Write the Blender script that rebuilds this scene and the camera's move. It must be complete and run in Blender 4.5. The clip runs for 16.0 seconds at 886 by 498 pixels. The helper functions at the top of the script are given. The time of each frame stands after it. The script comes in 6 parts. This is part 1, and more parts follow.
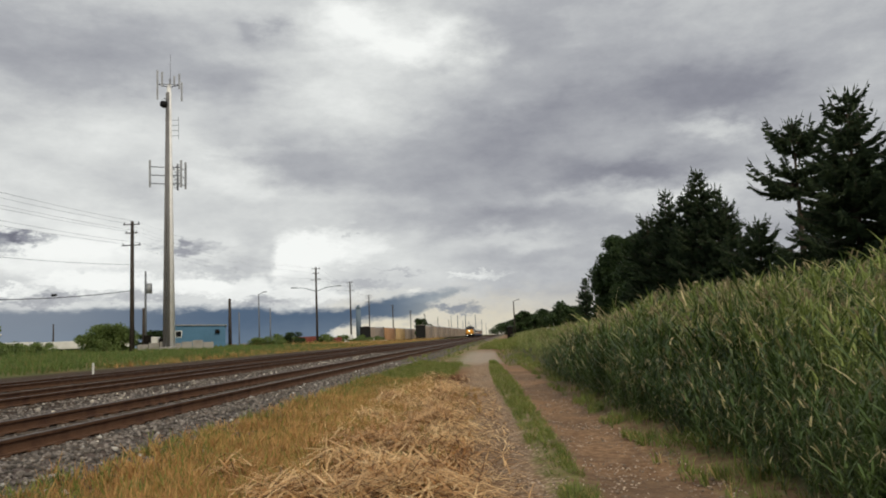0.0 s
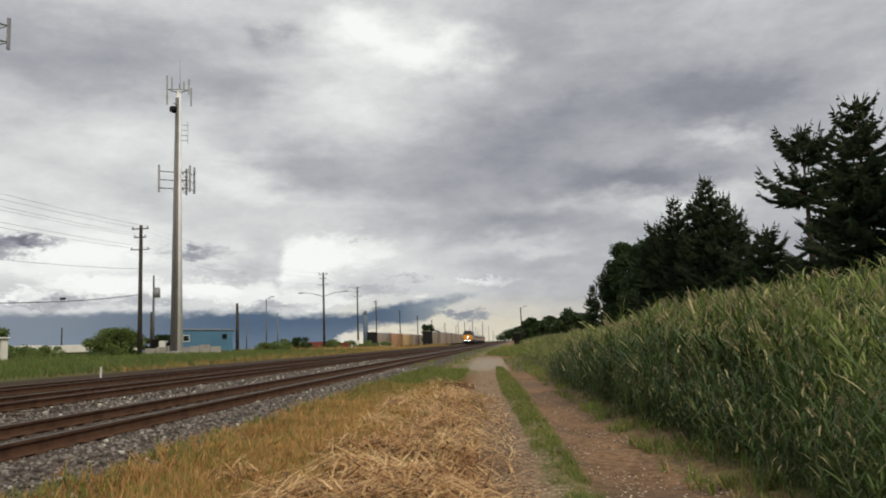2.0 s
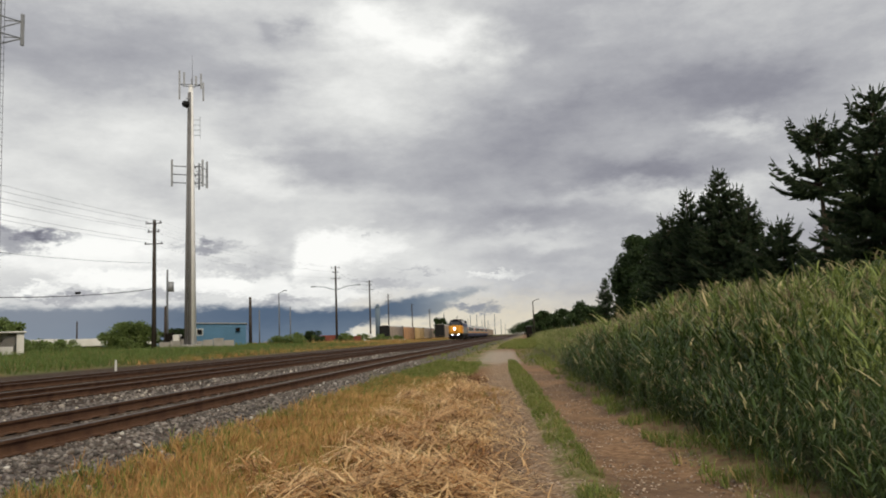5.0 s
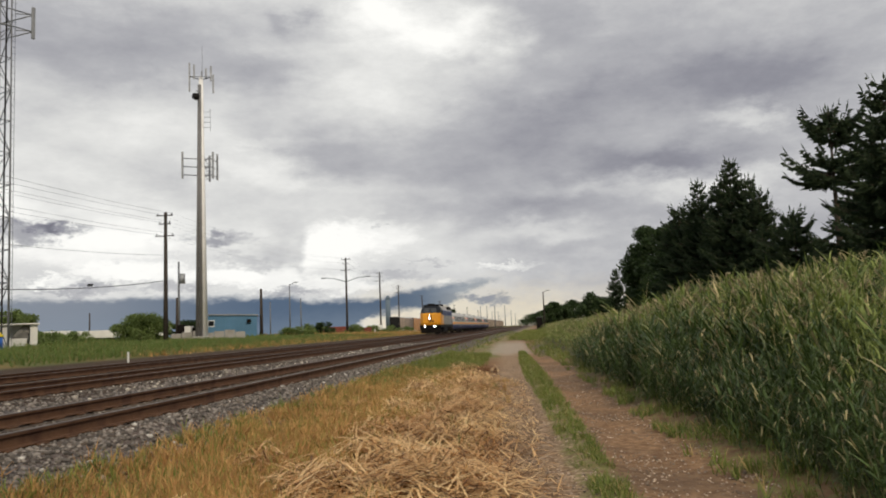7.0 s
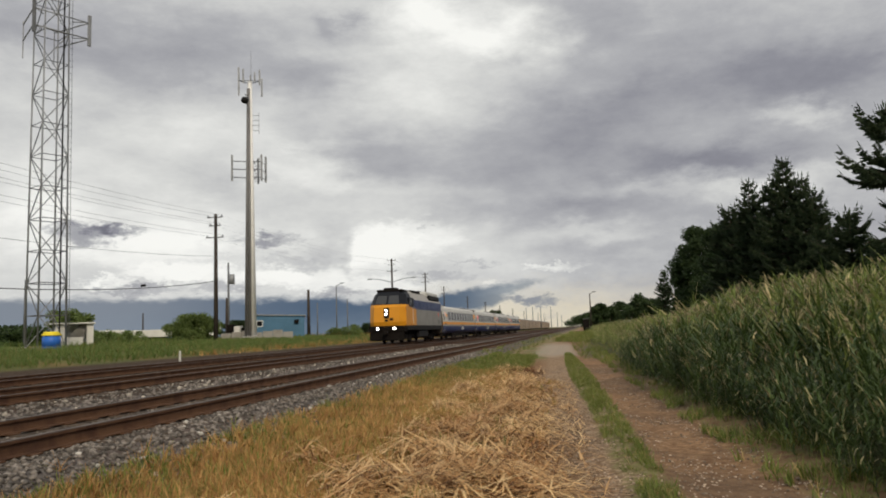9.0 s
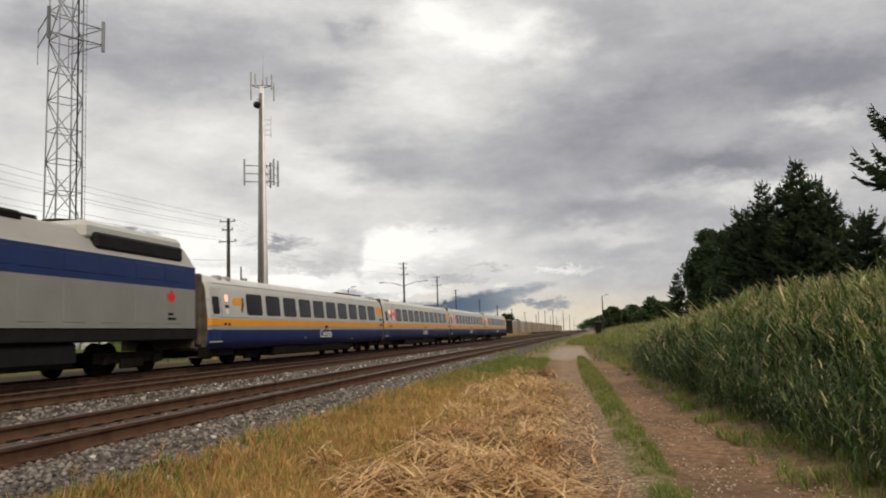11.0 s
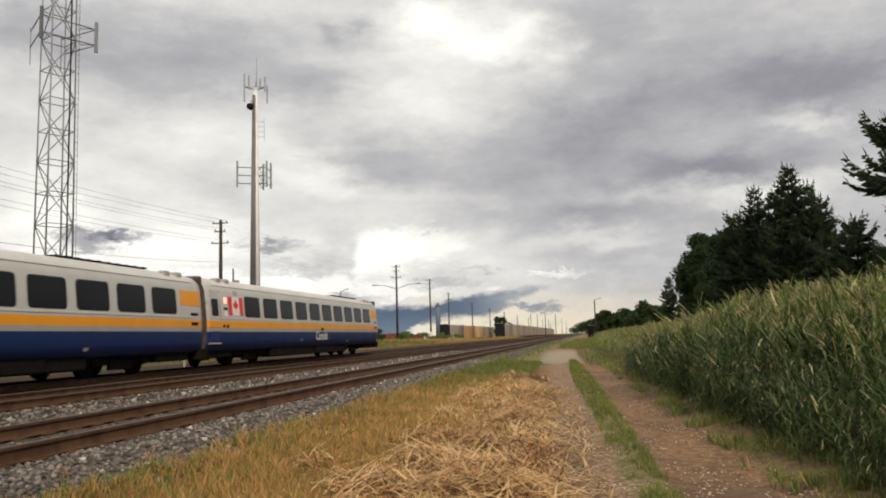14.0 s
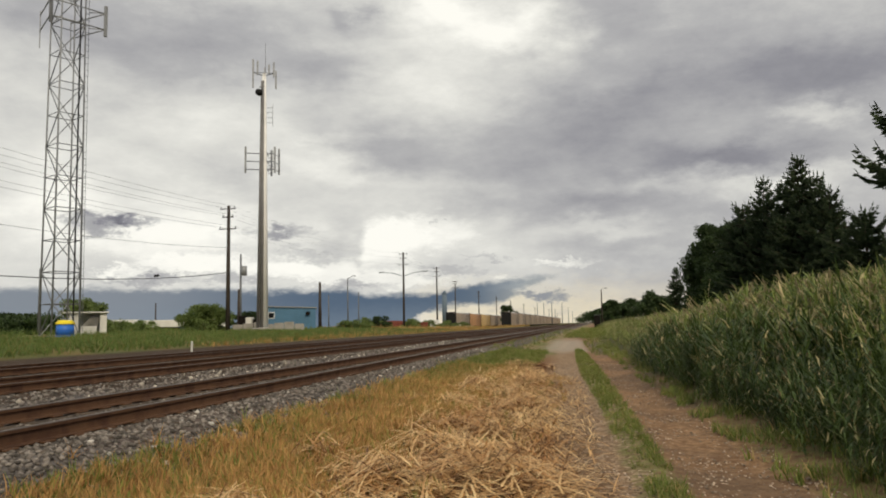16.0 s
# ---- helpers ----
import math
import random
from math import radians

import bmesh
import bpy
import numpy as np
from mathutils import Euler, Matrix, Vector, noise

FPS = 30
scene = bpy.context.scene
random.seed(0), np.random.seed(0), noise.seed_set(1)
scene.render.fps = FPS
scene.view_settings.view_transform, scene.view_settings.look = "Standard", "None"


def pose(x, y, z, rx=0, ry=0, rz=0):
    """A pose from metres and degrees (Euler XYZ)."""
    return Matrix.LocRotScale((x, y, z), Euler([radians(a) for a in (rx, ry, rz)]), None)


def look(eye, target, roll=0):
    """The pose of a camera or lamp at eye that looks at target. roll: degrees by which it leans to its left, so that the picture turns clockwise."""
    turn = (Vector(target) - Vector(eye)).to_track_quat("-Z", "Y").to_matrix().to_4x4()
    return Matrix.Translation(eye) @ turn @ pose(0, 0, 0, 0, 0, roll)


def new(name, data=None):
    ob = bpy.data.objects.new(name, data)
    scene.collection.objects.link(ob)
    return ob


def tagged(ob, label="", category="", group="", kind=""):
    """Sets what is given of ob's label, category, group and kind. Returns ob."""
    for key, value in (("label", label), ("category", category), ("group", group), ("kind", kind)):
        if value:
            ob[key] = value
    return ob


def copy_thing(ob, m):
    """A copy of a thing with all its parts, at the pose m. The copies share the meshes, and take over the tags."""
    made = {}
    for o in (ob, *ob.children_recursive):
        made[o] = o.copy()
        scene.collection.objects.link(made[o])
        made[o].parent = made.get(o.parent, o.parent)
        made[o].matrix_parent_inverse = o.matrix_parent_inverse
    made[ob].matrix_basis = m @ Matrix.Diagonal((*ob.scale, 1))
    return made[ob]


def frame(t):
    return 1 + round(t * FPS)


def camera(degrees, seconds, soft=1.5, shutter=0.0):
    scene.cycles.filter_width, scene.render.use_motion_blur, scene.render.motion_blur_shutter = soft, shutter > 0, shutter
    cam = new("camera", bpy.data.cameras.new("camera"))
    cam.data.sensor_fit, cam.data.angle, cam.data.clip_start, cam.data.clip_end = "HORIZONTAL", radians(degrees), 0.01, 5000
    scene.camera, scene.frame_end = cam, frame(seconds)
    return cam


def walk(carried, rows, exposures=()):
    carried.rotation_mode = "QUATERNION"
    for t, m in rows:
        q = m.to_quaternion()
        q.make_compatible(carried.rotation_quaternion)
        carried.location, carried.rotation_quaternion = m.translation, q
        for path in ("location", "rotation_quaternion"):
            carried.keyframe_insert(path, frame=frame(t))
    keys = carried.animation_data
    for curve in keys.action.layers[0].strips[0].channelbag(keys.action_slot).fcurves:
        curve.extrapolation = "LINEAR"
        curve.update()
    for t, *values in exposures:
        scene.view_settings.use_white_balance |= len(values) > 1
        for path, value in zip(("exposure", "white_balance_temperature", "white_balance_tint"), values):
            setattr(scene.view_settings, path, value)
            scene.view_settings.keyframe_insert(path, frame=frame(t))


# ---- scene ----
# ---------------------------------------------------------------- camera
# z = 0 is the top of the rails; +y runs along the tracks, +x to the reed bank.
cam = camera(58.96, 16.0, soft=1.9, shutter=0.12)
EYE_Z = 0.93
# seconds, yaw, pitch, roll
TURNS = [
    (0.0, 4.68, 6.34, 2.36),
    (0.5, 5.08, 6.49, 2.39),
    (1.0, 5.75, 6.13, 2.20),
    (1.5, 5.15, 6.47, 2.02),
    (2.0, 5.18, 6.80, 1.96),
    (2.5, 5.44, 6.43, 2.23),
    (3.0, 5.15, 6.41, 2.08),
    (3.5, 5.74, 6.47, 2.11),
    (4.0, 6.08, 6.42, 2.00),
    (6.5, 6.05, 5.97, 2.17),
    (7.0, 6.81, 5.74, 2.13),
    (7.5, 8.14, 5.67, 1.92),
    (8.0, 9.23, 5.66, 1.94),
    (8.5, 9.63, 5.59, 1.92),
    (9.0, 10.12, 5.93, 1.83),
    (11.5, 11.08, 6.21, 1.93),
    (12.0, 11.15, 6.20, 1.92),
    (12.5, 10.84, 6.32, 1.97),
    (13.0, 10.66, 6.40, 2.04),
    (13.5, 10.13, 6.44, 1.81),
    (14.0, 10.44, 6.40, 1.67),
    (14.5, 10.42, 6.24, 1.50),
    (15.0, 10.69, 6.06, 1.54),
    (15.5, 10.70, 5.85, 1.21),
    (16.0, 10.90, 5.53, 1.00),
]
walk(cam, [(t, pose(0, 0, EYE_Z, 90 + p, r, y)) for t, y, p, r in TURNS],
     exposures=[(0.0, -0.10, 6400, 8), (4.0, -0.05, 6450, 9), (7.0, 0.0, 6550, 10), (9.0, -0.10, 6550, 9), (11.5, 0.05, 6700, 10), (14.0, 0.12, 6750, 10), (16.0, -0.03, 6800, 8)])

# ---------------------------------------------------------------- node helpers


class Nodes:
    """A small writer of node trees."""

    def __init__(self, tree):
        self.tree = tree
        tree.nodes.clear()

    def add(self, kind, **props):
        n = self.tree.nodes.new(kind)
        for k, v in props.items():
            if k == "op":
                n.operation = v
            elif k == "blend":
                n.blend_type = v
            elif k == "data":
                n.data_type = v
        return n

    def put(self, sock, v):
        if isinstance(v, bpy.types.NodeSocket):
            self.tree.links.new(v, sock)
        elif isinstance(v, (tuple, list)) and len(v) == 3 and sock.type == "RGBA":
            sock.default_value = (*v, 1)
        else:
            sock.default_value = v

    def math(self, op, a, b=0.0, c=0.0):
        n = self.add("ShaderNodeMath", op=op)
        for s, v in zip(n.inputs, (a, b, c)):
            self.put(s, v)
        return n.outputs[0]

    def vmath(self, op, a, b=(0, 0, 0)):
        n = self.add("ShaderNodeVectorMath", op=op)
        self.put(n.inputs[0], a)
        self.put(n.inputs[1], b)
        return n.outputs[1] if op in ("LENGTH", "DOT_PRODUCT") else n.outputs[0]

    def noise(self, vec, scale, detail=4.0, rough=0.55):
        n = self.add("ShaderNodeTexNoise")
        if vec is not None:
            self.put(n.inputs["Vector"], vec)
        n.inputs["Scale"].default_value = scale
        n.inputs["Detail"].default_value = detail
        n.inputs["Roughness"].default_value = rough
        return n.outputs[0]

    def step(self, v, lo, hi, a=0.0, b=1.0):
        n = self.add("ShaderNodeMapRange")
        n.interpolation_type = "SMOOTHSTEP"
        for s, x in zip(n.inputs, (v, lo, hi, a, b)):
            self.put(s, x)
        return n.outputs[0]

    def mix(self, f, a, b, blend="MIX"):
        n = self.add("ShaderNodeMix", data="RGBA", blend=blend)
        self.put(n.inputs[0], f)
        self.put(n.inputs[6], a)
        self.put(n.inputs[7], b)
        return n.outputs[2]

    def ramp(self, v, stops):
        n = self.add("ShaderNodeValToRGB")
        r = n.color_ramp
        while len(r.elements) < len(stops):
            r.elements.new(0.5)
        for e, (p, c) in zip(r.elements, stops):
            e.position, e.color = p, (*c, 1)
        self.put(n.inputs[0], v)
        return n.outputs[0]

    def xyz(self, x, y, z):
        n = self.add("ShaderNodeCombineXYZ")
        for s, v in zip(n.inputs, (x, y, z)):
            self.put(s, v)
        return n.outputs[0]

    def split(self, v):
        n = self.add("ShaderNodeSeparateXYZ")
        self.put(n.inputs[0], v)
        return n.outputs


# ---------------------------------------------------------------- sky and sun
SUN_ELEVATION, SUN_ROTATION = radians(38), radians(150)


def build_sky():
    """A heavy cloud deck with bright breaks, a rain-blue belt over the horizon and a pale gap down the line."""
    world = bpy.data.worlds.new("sky")
    scene.world = world
    world.use_nodes = True
    N = Nodes(world.node_tree)
    way = N.add("ShaderNodeTexCoord").outputs["Generated"]
    x, y, z = N.split(way)
    # bearing (right of the line) and height, both in degrees
    u = N.math("MULTIPLY", N.math("ARCTAN2", x, y), 57.2958)
    v = N.math("MULTIPLY", N.math("ARCSINE", z), 57.2958)
    # the deck seen in perspective: cloud plane coordinates
    low = N.math("ADD", N.math("MAXIMUM", z, 0.0), 0.10)
    deck = N.xyz(N.math("DIVIDE", x, low), N.math("DIVIDE", y, low), 0.0)
    flat = N.xyz(N.math("MULTIPLY", u, 0.075), N.math("MULTIPLY", v, 0.16), 3.1)
    big = N.noise(deck, 0.55, 5.0, 0.55)
    mid = N.noise(flat, 1.5, 7.0, 0.60)
    fine = N.noise(flat, 4.6, 7.0, 0.64)
    # curl the coordinates so that the forms have cloud edges
    wu = N.noise(flat, 2.4, 7.0, 0.62)
    wv = N.noise(N.vmath("ADD", flat, (7.3, 2.9, 1.0)), 2.4, 7.0, 0.62)
    cu = N.math("ADD", u, N.math("MULTIPLY", N.math("SUBTRACT", wu, 0.5), 9.0))
    cv = N.math("ADD", v, N.math("MULTIPLY", N.math("SUBTRACT", wv, 0.5), 4.2))
    # a finer curl for small clouds low in the sky
    su = N.math("ADD", u, N.math("MULTIPLY", N.math("SUBTRACT", N.noise(flat, 6.5, 8.0, 0.72), 0.5), 6.5))
    sv = N.math("ADD", v, N.math("MULTIPLY", N.math("SUBTRACT", N.noise(N.vmath("ADD", flat, (1.7, 8.1, 2.0)), 6.5, 8.0, 0.72), 0.5), 3.0))

    def form(p, q, cx, cy, rx, ry, power, hard):
        dx = N.math("DIVIDE", N.math("SUBTRACT", p, cx), rx)
        dy = N.math("DIVIDE", N.math("SUBTRACT", q, cy), ry)
        d = N.math("ADD", N.math("MULTIPLY", dx, dx), N.math("MULTIPLY", dy, dy))
        if hard:
            return N.step(d, 0.1, 1.7, power, 0.0)
        return N.math("MULTIPLY", N.math("EXPONENT", N.math("MULTIPLY", d, -1.0)), power)

    level = N.math("ADD", 0.60, N.math("MULTIPLY", N.math("SUBTRACT", big, 0.5), 0.16))
    level = N.math("ADD", level, N.math("MULTIPLY", N.math("SUBTRACT", mid, 0.5), 0.36))
    level = N.math("ADD", level, N.math("MULTIPLY", N.math("SUBTRACT", fine, 0.5), 0.20))
    for f in BRIGHT_FORMS + DARK_FORMS:
        level = N.math("ADD", level, form(cu, cv, *f, False))
    level = N.math("ADD", N.math("MULTIPLY", N.math("SUBTRACT", level, 0.6), 1.15), 0.68)
    level = N.math("ADD", level, N.step(u, -10.0, 4.0, 0.0, -0.15))
    for f in BRIGHT_EDGED + DARK_EDGED:
        level = N.math("ADD", level, form(su, sv, *f, True))
    # the white cumulus with a sharp edge towards the mast
    eu = N.math("ADD", u, N.math("MULTIPLY", N.math("SUBTRACT", wu, 0.5), 2.2))
    white = N.math("MULTIPLY", N.step(eu, -17.0, -16.2), N.step(su, -15.5, -10.0, 1.0, 0.0))
    white = N.math("MULTIPLY", white, N.math("MULTIPLY", N.step(sv, 3.0, 6.2), N.step(sv, 6.4, 8.4, 1.0, 0.0)))
    level = N.math("ADD", level, N.math("MULTIPLY", white, 0.34))
    cloud = N.ramp(level, [(0.0, (0.18, 0.182, 0.222)), (0.25, (0.29, 0.293, 0.335)), (0.5, (0.46, 0.465, 0.49)),
                           (0.75, (0.72, 0.725, 0.715)), (1.0, (1.0, 1.0, 0.97))])
    # clear sky far behind the deck
    clear = N.add("ShaderNodeTexSky")
    clear.sky_type, clear.sun_disc = "NISHITA", False
    clear.sun_elevation, clear.sun_rotation = SUN_ELEVATION, SUN_ROTATION
    clear_col = N.mix(1.0, clear.outputs[0], (0.10, 0.10, 0.10), "MULTIPLY")
    sky = N.mix(N.step(level, 1.1, 1.6, 0.0, 0.15), cloud, clear_col)
    # the pale warm gap at the end of the line
    gap = N.math("MULTIPLY", N.step(su, -15.0, -10.0), N.step(u, 0.0, 12.0, 1.0, 0.2))
    gap = N.math("MULTIPLY", gap, N.step(sv, 0.6, 4.0, 0.85, 0.0))
    sky = N.mix(gap, sky, (0.78, 0.70, 0.54))
    puff = N.math("MULTIPLY", N.step(N.noise(flat, 9.0, 5.0, 0.6), 0.50, 0.66), N.step(v, 2.6, 1.2))
    puff = N.math("MULTIPLY", puff, N.step(u, -12.0, -7.0))
    sky = N.mix(N.math("MULTIPLY", puff, 0.4), sky, (0.52, 0.49, 0.46))
    # the rain-blue belt: its upper and lower edges (degrees) by the bearing; it lifts off the horizon towards the line's end
    edge = N.math("ADD", v, N.math("MULTIPLY", N.math("SUBTRACT", N.noise(flat, 5.0, 7.0, 0.66), 0.5), 1.7))

    def height_by_bearing(stops):
        stops = [((a + 40.0) / 45.0, ((h + 1.0) / 6.0,) * 3) for a, h in stops]
        f = N.ramp(N.math("DIVIDE", N.math("ADD", N.math("ADD", N.math("MULTIPLY", u, 0.3), N.math("MULTIPLY", su, 0.7)), 40.0), 45.0), stops)
        return N.math("SUBTRACT", N.math("MULTIPLY", N.split(f)[0], 6.0), 1.0)

    top = height_by_bearing([(-40, 2.9), (-20, 2.75), (-14, 2.35), (-11.3, 2.35), (-9.5, 2.75), (-7, 3.15), (-4.5, 3.45), (-1.8, 3.6)])
    foot = height_by_bearing([(-40, -1.0), (-14.5, -1.0), (-12, 0.8), (-9, 1.35), (-6.8, 1.5), (-5.2, 2.3), (-3.4, 2.9), (-1.8, 3.7)])
    belt = N.math("MULTIPLY", N.step(N.math("SUBTRACT", top, edge), -0.25, 0.4), N.step(N.math("SUBTRACT", edge, foot), -0.2, 0.4))
    blue = N.mix(N.step(u, -34.0, -19.0), (0.21, 0.245, 0.30), (0.062, 0.108, 0.182))
    blue = N.mix(N.step(u, -11.0, -4.0), blue, (0.17, 0.22, 0.28))
    blue = N.mix(N.step(edge, 0.2, 2.0, 0.35, 0.0), blue, (0.21, 0.27, 0.34))
    sky = N.mix(N.math("MULTIPLY", belt, N.step(u, -9.0, -2.0, 0.95, 0.55)), sky, blue)
    small = form(su, sv, -3.7, 2.0, 1.9, 0.36, 0.9, True)
    sky = N.mix(small, sky, (0.25, 0.275, 0.325))
    # the ground's own colour below the horizon
    sky = N.mix(N.step(v, -1.2, -0.2, 1.0, 0.0), sky, (0.12, 0.13, 0.11))
    back = N.add("ShaderNodeBackground")
    N.put(back.inputs[0], sky)
    back.inputs[1].default_value = 1.0
    N.tree.links.new(back.outputs[0], N.add("ShaderNodeOutputWorld").inputs[0])


# bearing, height, half widths, strength
BRIGHT_FORMS = [
    (-29.1, 6.0, 16.2, 2.31, 0.07), (-13.7, 5.9, 4.6, 2.31, 0.04),
    (-10.6, 22.7, 3.7, 1.54, 0.26), (-4.7, 20.8, 4.6, 1.62, 0.34), (-11.0, 17.5, 4.2, 2.31, 0.12), (-36.3, 11.9, 6.5, 2.69, 0.12),
    (-29.8, 14.5, 4.6, 1.54, 0.10), (-18.6, 11.4, 3.5, 1.31, 0.22), (-23.2, 12.4, 2.7, 1.93, 0.10), (-28.7, 7.5, 6.2, 1.93, 0.16),
    (-38.2, 8.1, 4.2, 2.31, 0.22), (15.3, 13.6, 2.3, 0.69, 0.26), (12.9, 9.3, 4.6, 0.85, 0.20), (4.7, 9.5, 4.2, 0.77, 0.12),
    (2.5, 6.8, 5.4, 0.85, 0.16), (-14.1, 1.6, 9.2, 1.54, 0.10), (17.5, 18.5, 3.1, 1.54, 0.06), (2.4, 17.0, 2.7, 0.77, 0.08),
    (-5.7, 5.0, 3.5, 1.35, 0.12),
]
DARK_FORMS = [
    (-28.7, 19.7, 8.1, 2.39, -0.26), (-20.3, 18.3, 3.5, 1.93, -0.16), (-38.5, 20.3, 4.2, 2.31, -0.18),
    (-24.7, 22.4, 3.5, 1.16, -0.06), (-16.9, 21.8, 1.6, 0.69, -0.16), (-0.3, 13.7, 7.3, 3.08, -0.20),
    (10.1, 11.2, 6.5, 1.00, -0.26), (10.9, 16.4, 9.2, 2.31, -0.20), (17.2, 15.7, 4.2, 3.08, -0.14), (2.6, 20.8, 4.6, 2.31, -0.12),
    (-13.7, 12.9, 5.0, 1.85, -0.16), (-1.4, 8.3, 6.5, 1.00, -0.16), (8.3, 7.0, 4.6, 0.77, -0.10), (-7.1, 10.8, 3.1, 2.31, -0.08),
    (-18.0, 6.2, 1.6, 1.54, -0.16), (-26.0, 10.7, 3.1, 1.00, -0.07), (0.1, 5.6, 6.5, 1.16, -0.10),
]
BRIGHT_EDGED = [
    (-33.1, 3.8, 1.5, 0.46, 0.34),
    (-30.1, 4.4, 2.3, 0.77, 0.20),
    (-26.9, 4.5, 2.3, 0.85, 0.22),
    (-22.7, 4.2, 2.3, 0.92, 0.24),
    (-18.9, 3.9, 2.3, 0.92, 0.24),
    (-13.7, 3.4, 3.5, 0.69, 0.22),
    (-2.4, 4.5, 1.7, 0.19, 0.20),
    (-1.8, 4.2, 2.3, 0.19, 0.14),
    (-6.2, 2.9, 1.7, 0.39, 0.20),
    (-11.6, 6.8, 3.1, 1.31, 0.14),
    (-19.5, 13.6, 2.3, 0.46, 0.05),
    (-29.8, 6.0, 5.4, 1.16, 0.14),
]
DARK_EDGED = [
    (-31.5, 3.3, 2.7, 0.31, -0.22), (-25.2, 3.4, 2.3, 0.35, -0.20), (-20.8, 5.2, 1.9, 0.54, -0.14),
    (-17.3, 2.9, 2.7, 0.35, -0.18), (-10.5, 3.9, 2.7, 0.46, -0.14), (-27.0, 5.3, 2.3, 0.39, -0.10),
    (-34.8, 7.1, 1.8, 0.85, -0.50), (-32.2, 7.4, 1.5, 0.35, -0.34), (-22.1, 6.8, 2.1, 0.46, -0.22), (-8.2, 4.8, 1.2, 0.15, -0.10),
    (-11.0, 7.4, 0.3, 0.31, -0.16),
    (-33.3, 7.5, 1.5, 0.42, -0.30), (-23.4, 6.8, 1.7, 0.42, -0.26), (-31.8, 3.8, 1.5, 0.46, -0.20), (-28.4, 3.9, 1.2, 0.31, -0.16),
    (-7.1, 4.7, 1.2, 0.12, -0.10),
]
build_sky()

sun = new("sun", bpy.data.lights.new("sun", "SUN"))
sun.data.energy, sun.data.angle, sun.data.color = 2.35, radians(10), (1.0, 0.86, 0.64)
sun_way = Vector((math.sin(SUN_ROTATION) * math.cos(SUN_ELEVATION), math.cos(SUN_ROTATION) * math.cos(SUN_ELEVATION),
                  math.sin(SUN_ELEVATION)))
sun.matrix_world = look(sun_way * 50, (0, 0, 0))

# ---------------------------------------------------------------- materials


def surface(name, color, rough=0.7, metal=0.0, vary=0.25, scale=6.0, bump=0.15, fine=40.0, second=None, spread=0.5,
            island=0.0, each=0.0, leaf=0.0, spec=0.3):
    """A surface with stains at one scale and grain at another. second: a colour that the stains turn to."""
    m = bpy.data.materials.new(name)
    m.use_nodes = True
    N = Nodes(m.node_tree)
    co = N.add("ShaderNodeTexCoord").outputs["Object"]
    wide, grain = N.noise(co, scale, 4.0, 0.6), N.noise(co, fine, 3.0, 0.6)
    col = N.mix(N.step(wide, spread - 0.15, spread + 0.2), color, second or tuple(c * (1 - vary) for c in color))
    shade = N.math("ADD", 1.0 - vary * 0.5, N.math("MULTIPLY", grain, vary))
    if island:
        rnd = N.add("ShaderNodeNewGeometry").outputs["Random Per Island"]
        shade = N.math("MULTIPLY", shade, N.step(rnd, 0.0, 1.0, 1.0 - island, 1.0 + island))
    if each:
        rnd = N.add("ShaderNodeObjectInfo").outputs["Random"]
        shade = N.math("MULTIPLY", shade, N.step(rnd, 0.0, 1.0, 1.0 - each, 1.0 + each))
    col = N.mix(1.0, col, N.xyz(shade, shade, shade), "MULTIPLY")
    b = N.add("ShaderNodeBsdfPrincipled")
    N.put(b.inputs["Base Color"], col)
    N.put(b.inputs["Roughness"], N.math("ADD", rough - 0.08, N.math("MULTIPLY", wide, 0.16)))
    b.inputs["Metallic"].default_value = metal
    b.inputs["Specular IOR Level"].default_value = spec
    if bump:
        bn = N.add("ShaderNodeBump")
        bn.inputs["Strength"].default_value, bn.inputs["Distance"].default_value = bump, 0.02
        N.put(bn.inputs["Height"], grain)
        N.put(b.inputs["Normal"], bn.outputs[0])
    out = b.outputs[0]
    if leaf:
        t = N.add("ShaderNodeBsdfTranslucent")
        N.put(t.inputs[0], col)
        s = N.add("ShaderNodeMixShader")
        s.inputs[0].default_value = leaf
        N.tree.links.new(out, s.inputs[1])
        N.tree.links.new(t.outputs[0], s.inputs[2])
        out = s.outputs[0]
    N.tree.links.new(out, N.add("ShaderNodeOutputMaterial").inputs[0])
    return m


